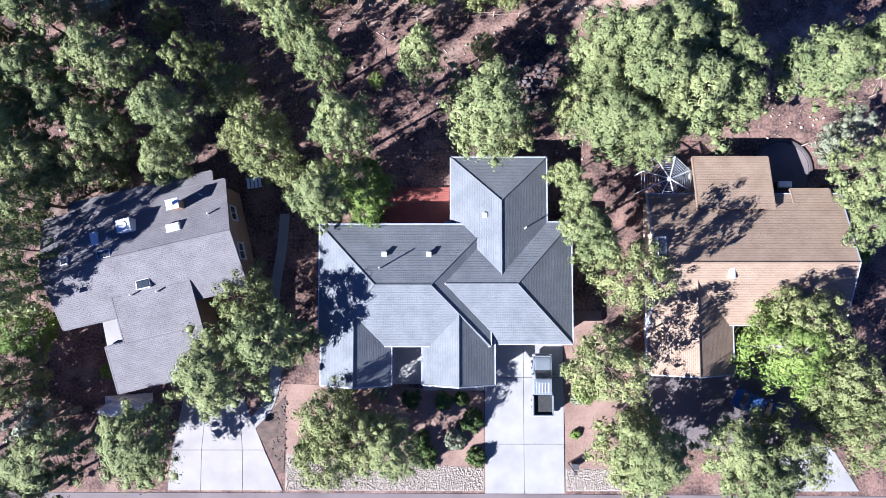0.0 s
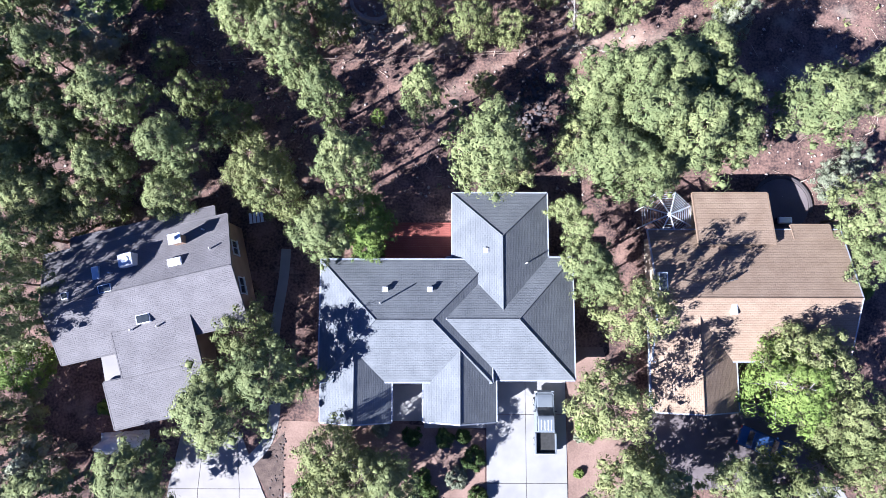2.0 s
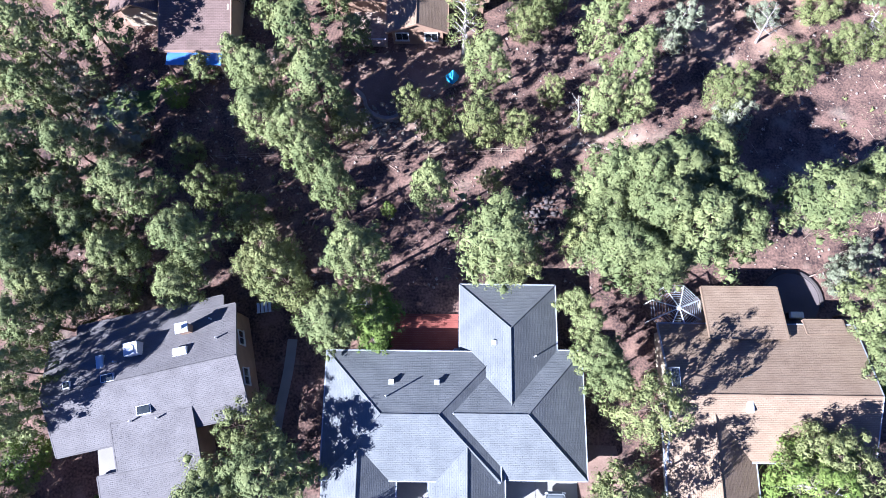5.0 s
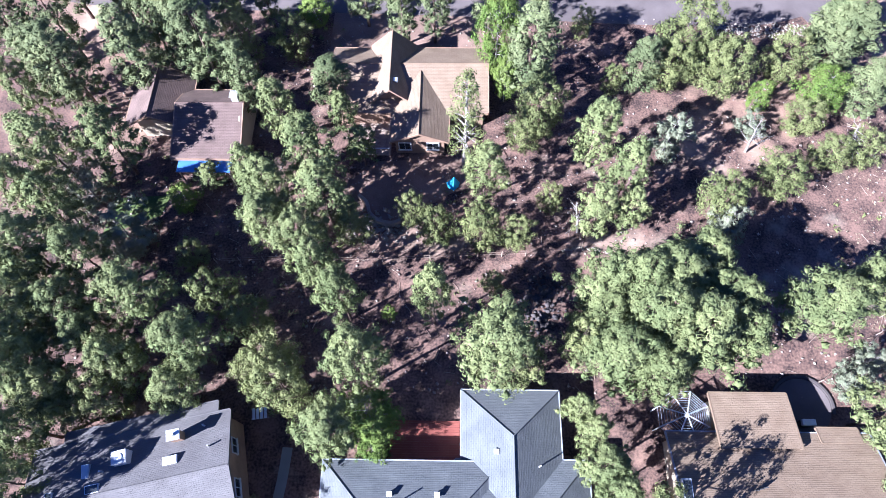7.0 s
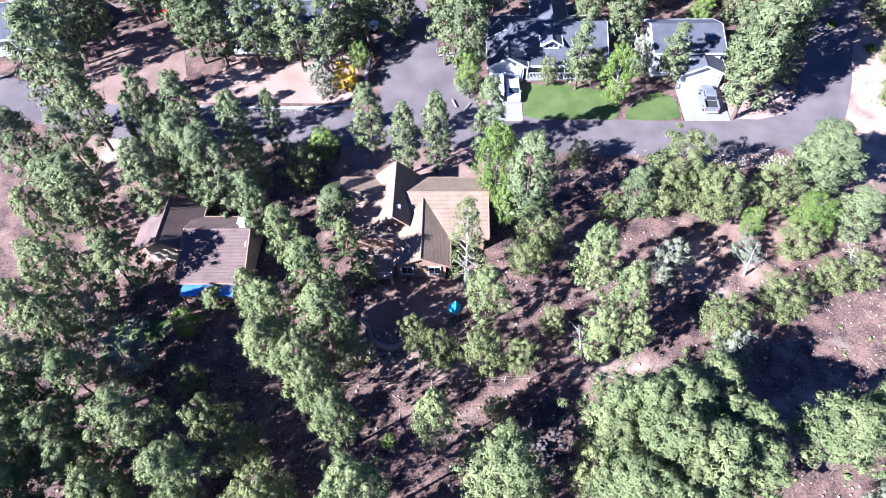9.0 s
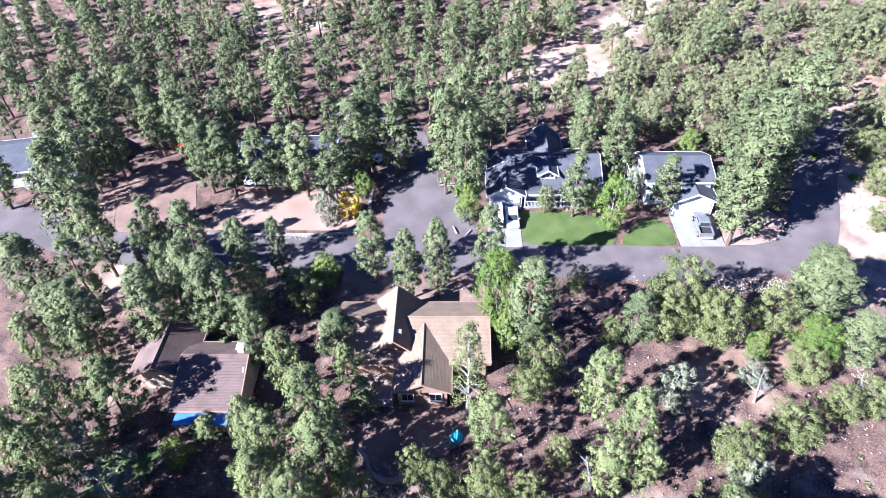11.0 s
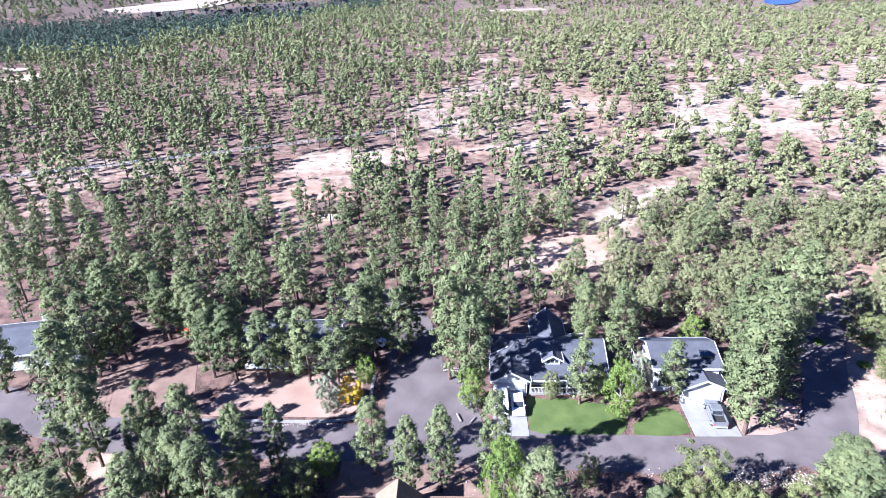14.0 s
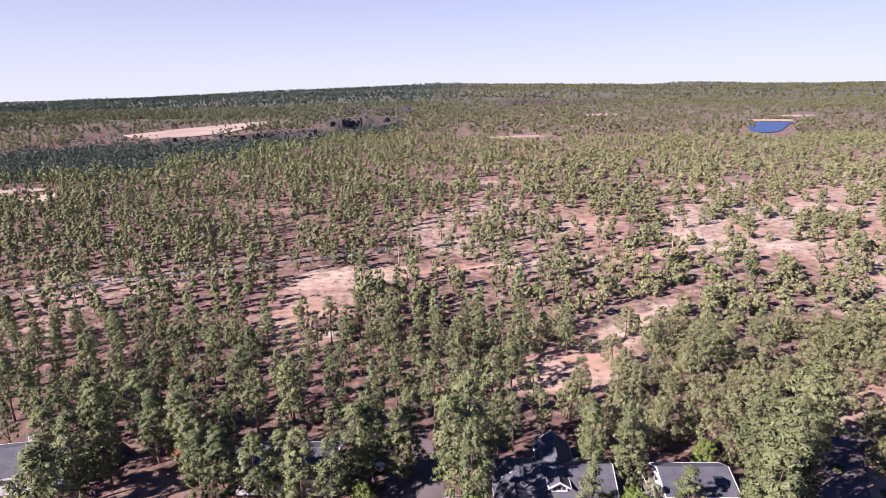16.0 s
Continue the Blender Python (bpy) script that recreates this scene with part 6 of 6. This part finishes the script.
def utility_pole(x, y, h):
    p = thing("utility_pole", (x, y, float(rise(np.float64(x), np.float64(y)))), 0, "tall weathered wooden utility pole", "pole")
    part("pole", tubed((0, 0, -0.3), (0, 0, h), 0.19, 0.13, 8), WOOD, p)
    part("crossarm", boxed(-0.08, 0.08, -1.2, 1.2, h - 0.9, h - 0.72), WOOD, p)
    for y2 in (-1.1, 0.0, 1.1):
        part("insulator", tubed((0, y2, h - 0.716), (0, y2, h - 0.5), 0.06, 0.04, 6), METAL, p)


POLES = [(-165, 127, 9), (-18.4, 176, 10), (70, 203, 10)]
for q in POLES[1:]:
    utility_pole(*q)


def wire(a, b, off):
    w = []
    for k in range(13):
        t = k / 12
        z0, z1 = (float(rise(np.float64(p[0]), np.float64(p[1]))) + p[2] - 0.5 for p in (a, b))
        w.append(Vector((a[0] + (b[0] - a[0]) * t, a[1] + (b[1] - a[1]) * t + off, z0 + (z1 - z0) * t - 4 * t * (1 - t) * math.dist(a, b) * 0.004)))
    bm = bmesh.new()
    for p, q in zip(w[:-1], w[1:]):
        tube(bm, p, q, 0.022, 0.022, 4, False)
    tagged(part("power_line", bm, METAL), "pale power line strung between wooden poles", "cable", "power lines")


for a, b in zip(POLES[:-2], POLES[1:-1]):
    for off in (-1.1, 0.0, 1.1):
        wire(a, b, off)


def snag(x, y, h, lean, seed, label):
    """A dead tree: bare pale trunk with broken limbs."""
    rng = np.random.default_rng(seed)
    t = thing("dead_tree", (x, y, 0), float(rng.uniform(0, 360)), label, "tree")
    part("trunk", tubed((0, 0, -0.1), (lean, 0, h), 0.16, 0.03, 7), GREY_BARK, t)
    for k in range(14):
        z = h * (0.3 + 0.65 * k / 14)
        a, l = rng.uniform(0, math.tau), rng.uniform(0.8, 2.2) * (1.2 - 0.7 * k / 14)
        s = Vector((lean * z / h, 0, z))
        e = s + Vector((math.cos(a) * l, math.sin(a) * l, rng.uniform(-0.2, 0.7)))
        part("limb", tubed(s, e, 0.045, 0.012, 5), GREY_BARK, t)
        part("twig", tubed(s.lerp(e, 0.6), e + Vector((rng.normal() * 0.6, rng.normal() * 0.6, 0.4)), 0.022, 0.006, 4), GREY_BARK, t)


snag(31.5, 38.5, 5, 0.8, 1, "bare grey dead tree with forked limbs")
snag(41.5, 37.5, 4.5, 1.6, 2, "bare leaning dead tree")
snag(28.5, 48.0, 6, 0.5, 3, "bare pale dead tree among junipers")
snag(-6.8, -12.0, 6.5, 0.3, 4, "bare pale branches inside a garden tree")
snag(12.6, 28.6, 3.2, -1.6, 5, "fallen pale dead juniper limbs")


def sparse_pine(x, y, h):
    rng = np.random.default_rng(77)
    z = np.linspace(0.22, 0.99, 60)
    az = rng.uniform(0, math.tau, 60)
    rad = (2.7 * (1.05 - z)) ** 0.7 * rng.uniform(0.5, 1.1, 60) + 0.2
    C = np.stack([np.cos(az) * rad, np.sin(az) * rad, z * h], 1)
    V, F = leaves(C, np.full(60, 0.6), 30, 0.3, 0.6, rng)
    t = thing("pine_tree", (x, y, 0), 0, "sparse ageing pine with a bare pale trunk", "tree")
    limbs = [(Vector((0, 0, c[2] - 0.2)), Vector(c)) for c in C]
    part("trunk", trunk_mesh(h, 0.26, limbs, rng, 0.99, 0.004), GREY_BARK, t)
    from_arrays("crown", V, F, OAK, t)


sparse_pine(1.0, 36.5, 15)

# pale logs and stones beside the side street
for i, (x, y, a, l) in enumerate(((-1.3, 77.2, 15, 3.0), (-0.6, 76.6, -20, 2.2), (1.3, 65.6, 60, 1.8), (-0.4, 66.4, 110, 1.6), (-40.5, 69.5, 40, 3.4))):
    g = thing("fallen_log", (x, y, 0.15), a, "pale barkless log lying on bare ground", "log", "fallen logs")
    part("log", tubed((-l / 2, 0, 0), (l / 2, 0, 0.05), 0.16, 0.12, 8), GREY_BARK, g)

# ---- stones and litter ----
def stones(name, label, xs, ys, sizes, material, seed, ground=0.0):
    """Many small uneven stones as one mesh."""
    rng = np.random.default_rng(seed)
    base = np.array([(1, 0, 0), (-1, 0, 0), (0, 1, 0), (0, -1, 0), (0, 0, 1), (0, 0, -1)], float)
    tri = np.array([(0, 2, 4), (2, 1, 4), (1, 3, 4), (3, 0, 4), (2, 0, 5), (1, 2, 5), (3, 1, 5), (0, 3, 5)])
    n = len(xs)
    a = rng.uniform(0, math.tau, n)
    B = base[None] * (sizes[:, None] * rng.uniform(0.6, 1.1, (n, 3)) * np.array([1, 1, 0.7]))[:, None, :] + rng.normal(scale=0.12, size=(n, 6, 3)) * sizes[:, None, None]
    c, s = np.cos(a)[:, None], np.sin(a)[:, None]
    V = np.stack([B[..., 0] * c - B[..., 1] * s + xs[:, None], B[..., 0] * s + B[..., 1] * c + ys[:, None], B[..., 2] + ground + 0.25 * sizes[:, None]], -1).reshape(-1, 3)
    F = (np.arange(n)[:, None, None] * 6 + tri[None]).reshape(-1, 3)
    return tagged(from_arrays(name, V, F, material), label, "stones", kind="stuff")


rng = np.random.default_rng(21)
vx, vy = rng.uniform(-14.2, 3.6, 4200), rng.uniform(-18.1, -15.0, 4200)
ok = vy < -15.3 - 0.9 * np.clip((vx + 10) / 14, 0, 1)
stones("river_stones", "verge of rounded pale river stones", vx[ok], vy[ok], rng.uniform(0.05, 0.12, ok.sum()), PALE_STONE, 22, 0.02)
stones("river_stones", "verge of rounded pale river stones", rng.uniform(11.2, 16.6, 1200), rng.uniform(-18.1, -16.3, 1200), rng.uniform(0.05, 0.12, 1200), PALE_STONE, 23, 0.02)
rx, ry = rng.uniform(-44, 48, 2600), rng.uniform(12, 58, 2600)
stones("forest_rocks", "scattered brown rocks on the forest floor", rx, ry, rng.uniform(0.05, 0.22, 2600) ** 1.0, ROCK, 24)
# dark stones, with the shade of the pines put into their colour
stones("forest_rocks", "tumbled flat rocks below the big pines", rng.normal(8.2, 1.6, 130), rng.normal(20.5, 1.7, 130), rng.uniform(0.15, 0.5, 130), BASALT_AND_SHADE, 25)
stones("forest_rocks", "rubble along the retaining wall", rng.normal(-8.5, 2.2, 220), 29.0 + rng.normal(0, 0.9, 220), rng.uniform(0.1, 0.35, 220), PALE_STONE, 26)
ex = np.linspace(11, 21, 60)
stones("edging_stones", "line of pale stones edging a footpath", ex, 26.3 + 0.5 * np.sin(ex * 0.6) + rng.normal(0, 0.08, 60), rng.uniform(0.12, 0.26, 60), PALE_STONE, 27)
stones("edging_stones", "pale stone rubble along the street bank", rng.uniform(30, 44, 500), 55.8 + rng.normal(0, 0.7, 500), rng.uniform(0.08, 0.25, 500), PALE_STONE, 28)
stones("edging_stones", "pale rubble below the kerb wall", rng.uniform(-38, -16, 500), 65.3 + rng.normal(0, 0.25, 500), rng.uniform(0.08, 0.2, 500), PALE_STONE, 29)
stones("mulch_stones", "dark rocks edging the mulch bed", rng.uniform(-15.5, -14.2, 50), rng.uniform(-15.5, -9, 50), rng.uniform(0.05, 0.14, 50), BASALT_AND_SHADE, 30, 0.03)


def litter(name, label, n, x0, x1, y0, y1, size, material, seed, per=5):
    rng = np.random.default_rng(seed)
    x, y = rng.uniform(x0, x1, n), rng.uniform(y0, y1, n)
    free = ~on_built(x, y) & ~((np.abs(y - 61) < 4.5) & (np.abs(x) < 60))
    x, y = x[free], y[free]
    n = len(x)
    C = np.stack([x, y, rise(x, y) + size * 0.3], 1)
    V, F = leaves(C, np.full(n, size), per, size * 1.1, 0.5, rng)
    return tagged(from_arrays(name, V, F, material), label, "undergrowth", kind="stuff")


DRY = leaf_material("dry_grass", (0.20, 0.165, 0.115), (0.32, 0.27, 0.19), 0.2)
litter("dry_grass", "tufts of dry grass on the forest floor", 3800, -44, 48, 12, 58, 0.16, DRY, 41)
litter("undergrowth", "low green scrub between the pines", 900, -44, 48, 12, 58, 0.3, OAK, 42, 9)
litter("dry_grass", "tufts of dry grass beside the street", 1200, 46, 75, 55, 105, 0.22, DRY, 43)
litter("undergrowth", "low scrub on the open slopes", 3500, -130, 170, 100, 260, 0.5, GREY_LEAF, 44, 6)


def branches(n, x0, x1, y0, y1, seed):
    rng = np.random.default_rng(seed)
    bm = bmesh.new()
    for k in range(n):
        x, y, a, l = rng.uniform(x0, x1), rng.uniform(y0, y1), rng.uniform(0, math.tau), rng.uniform(0.4, 1.5)
        tube(bm, (x, y, 0.05), (x + math.cos(a) * l, y + math.sin(a) * l, 0.08), 0.035, 0.015, 4, False)
    tagged(part("fallen_branches", bm, WOOD), "grey fallen branches on the forest floor", "branches", kind="stuff")


branches(260, -42, 46, 12, 57, 51)


def cliff(line, height, label, z=0.0):
    """A broken rim of rock with uneven columns, dark from shade in its colour."""
    rng = np.random.default_rng(int(abs(line[0][0])))
    L = smooth_line(line, 14)
    bm = bmesh.new()
    for x, y in L:
        for k in range(3):
            w, dx, dy = rng.uniform(1.5, 4.5), rng.uniform(-6, 6), rng.uniform(-9, 7)
            box(bm, x + dx - w, x + dx + w, y + dy, y + dy + rng.uniform(5, 12), z - 12, z + height * rng.uniform(0.2, 1.05) * (0.6 + 0.05 * (dy + 9)), 0.0, None)
    tagged(part("cliff", bm, BASALT_AND_SHADE), label, "cliff", kind="structure")


cliff([(-285, 604), (-228, 606), (-202, 642), (-176, 656), (-158, 668)], 5.5, "basalt canyon rim with shade in its dark colour")
cliff([(-157, 785), (-144, 836), (-116, 842), (-92, 822)], 8.5, "basalt canyon rim with shade in its dark colour")
cliff([(-196, 1095), (-170, 1105), (-144, 1062), (-112, 1090), (-89, 1081)], 9, "basalt rim beyond the canyon with shade in its dark colour")
cliff([(88, 1330), (149, 1340), (204, 1274), (302, 1300)], 10, "basalt rim of a distant mesa with shade in its dark colour")


# ---- a covered boat beside the garage of the grey house ----
def covered_boat(x, y, turn):
    b = thing("boat", (x, y, 0.0), turn, "small boat under a rumpled white tarpaulin beside the garage", "boat")
    rng = np.random.default_rng(77)
    bm = bmesh.new()
    rings = []
    for i in range(15):
        u = i / 14
        w, hgt = 0.85 * math.sin(math.pi * (0.06 + 0.80 * u)) ** 0.6, 1.25 + 0.25 * math.sin(3 * u)
        ring = []
        for j in range(9):
            a = math.pi * j / 8
            ring.append(bm.verts.new((-2.3 + 4.6 * u, math.cos(a) * w * rng.uniform(0.92, 1.06), 0.35 + (hgt - 0.35) * math.sin(a) ** 0.7 * rng.uniform(0.92, 1.04))))
        rings.append(ring)
    for p, q in zip(rings[:-1], rings[1:]):
        for j in range(8):
            bm.faces.new((p[j], q[j], q[j + 1], p[j + 1]))
    for r in (rings[0], rings[-1]):
        bm.faces.new(r)
    bmesh.ops.recalc_face_normals(bm, faces=bm.faces)
    part("tarpaulin", bm, TARP, b, "rumpled white tarpaulin")
    part("hull", boxed(-2.1, 2.0, -0.55, 0.55, 0.3, 0.6, 0.1), GREY_PAINT, b)
    part("trailer", boxed(-1.4, 2.9, -0.08, 0.08, 0.25, 0.33, 0.01), DARK_METAL, b)
    for s in (-1, 1):
        part("wheel", tubed((-0.3, s * 0.78, 0.28), (-0.3, s * 0.62, 0.28), 0.28, 0.28, 14), RUBBER, b)


TARP = surface("white_tarpaulin", (0.42, 0.40, 0.38), (0.55, 0.53, 0.51), 1.2, 0.6, 0.3, 6)
covered_boat(-28.6, -10.6, 8)
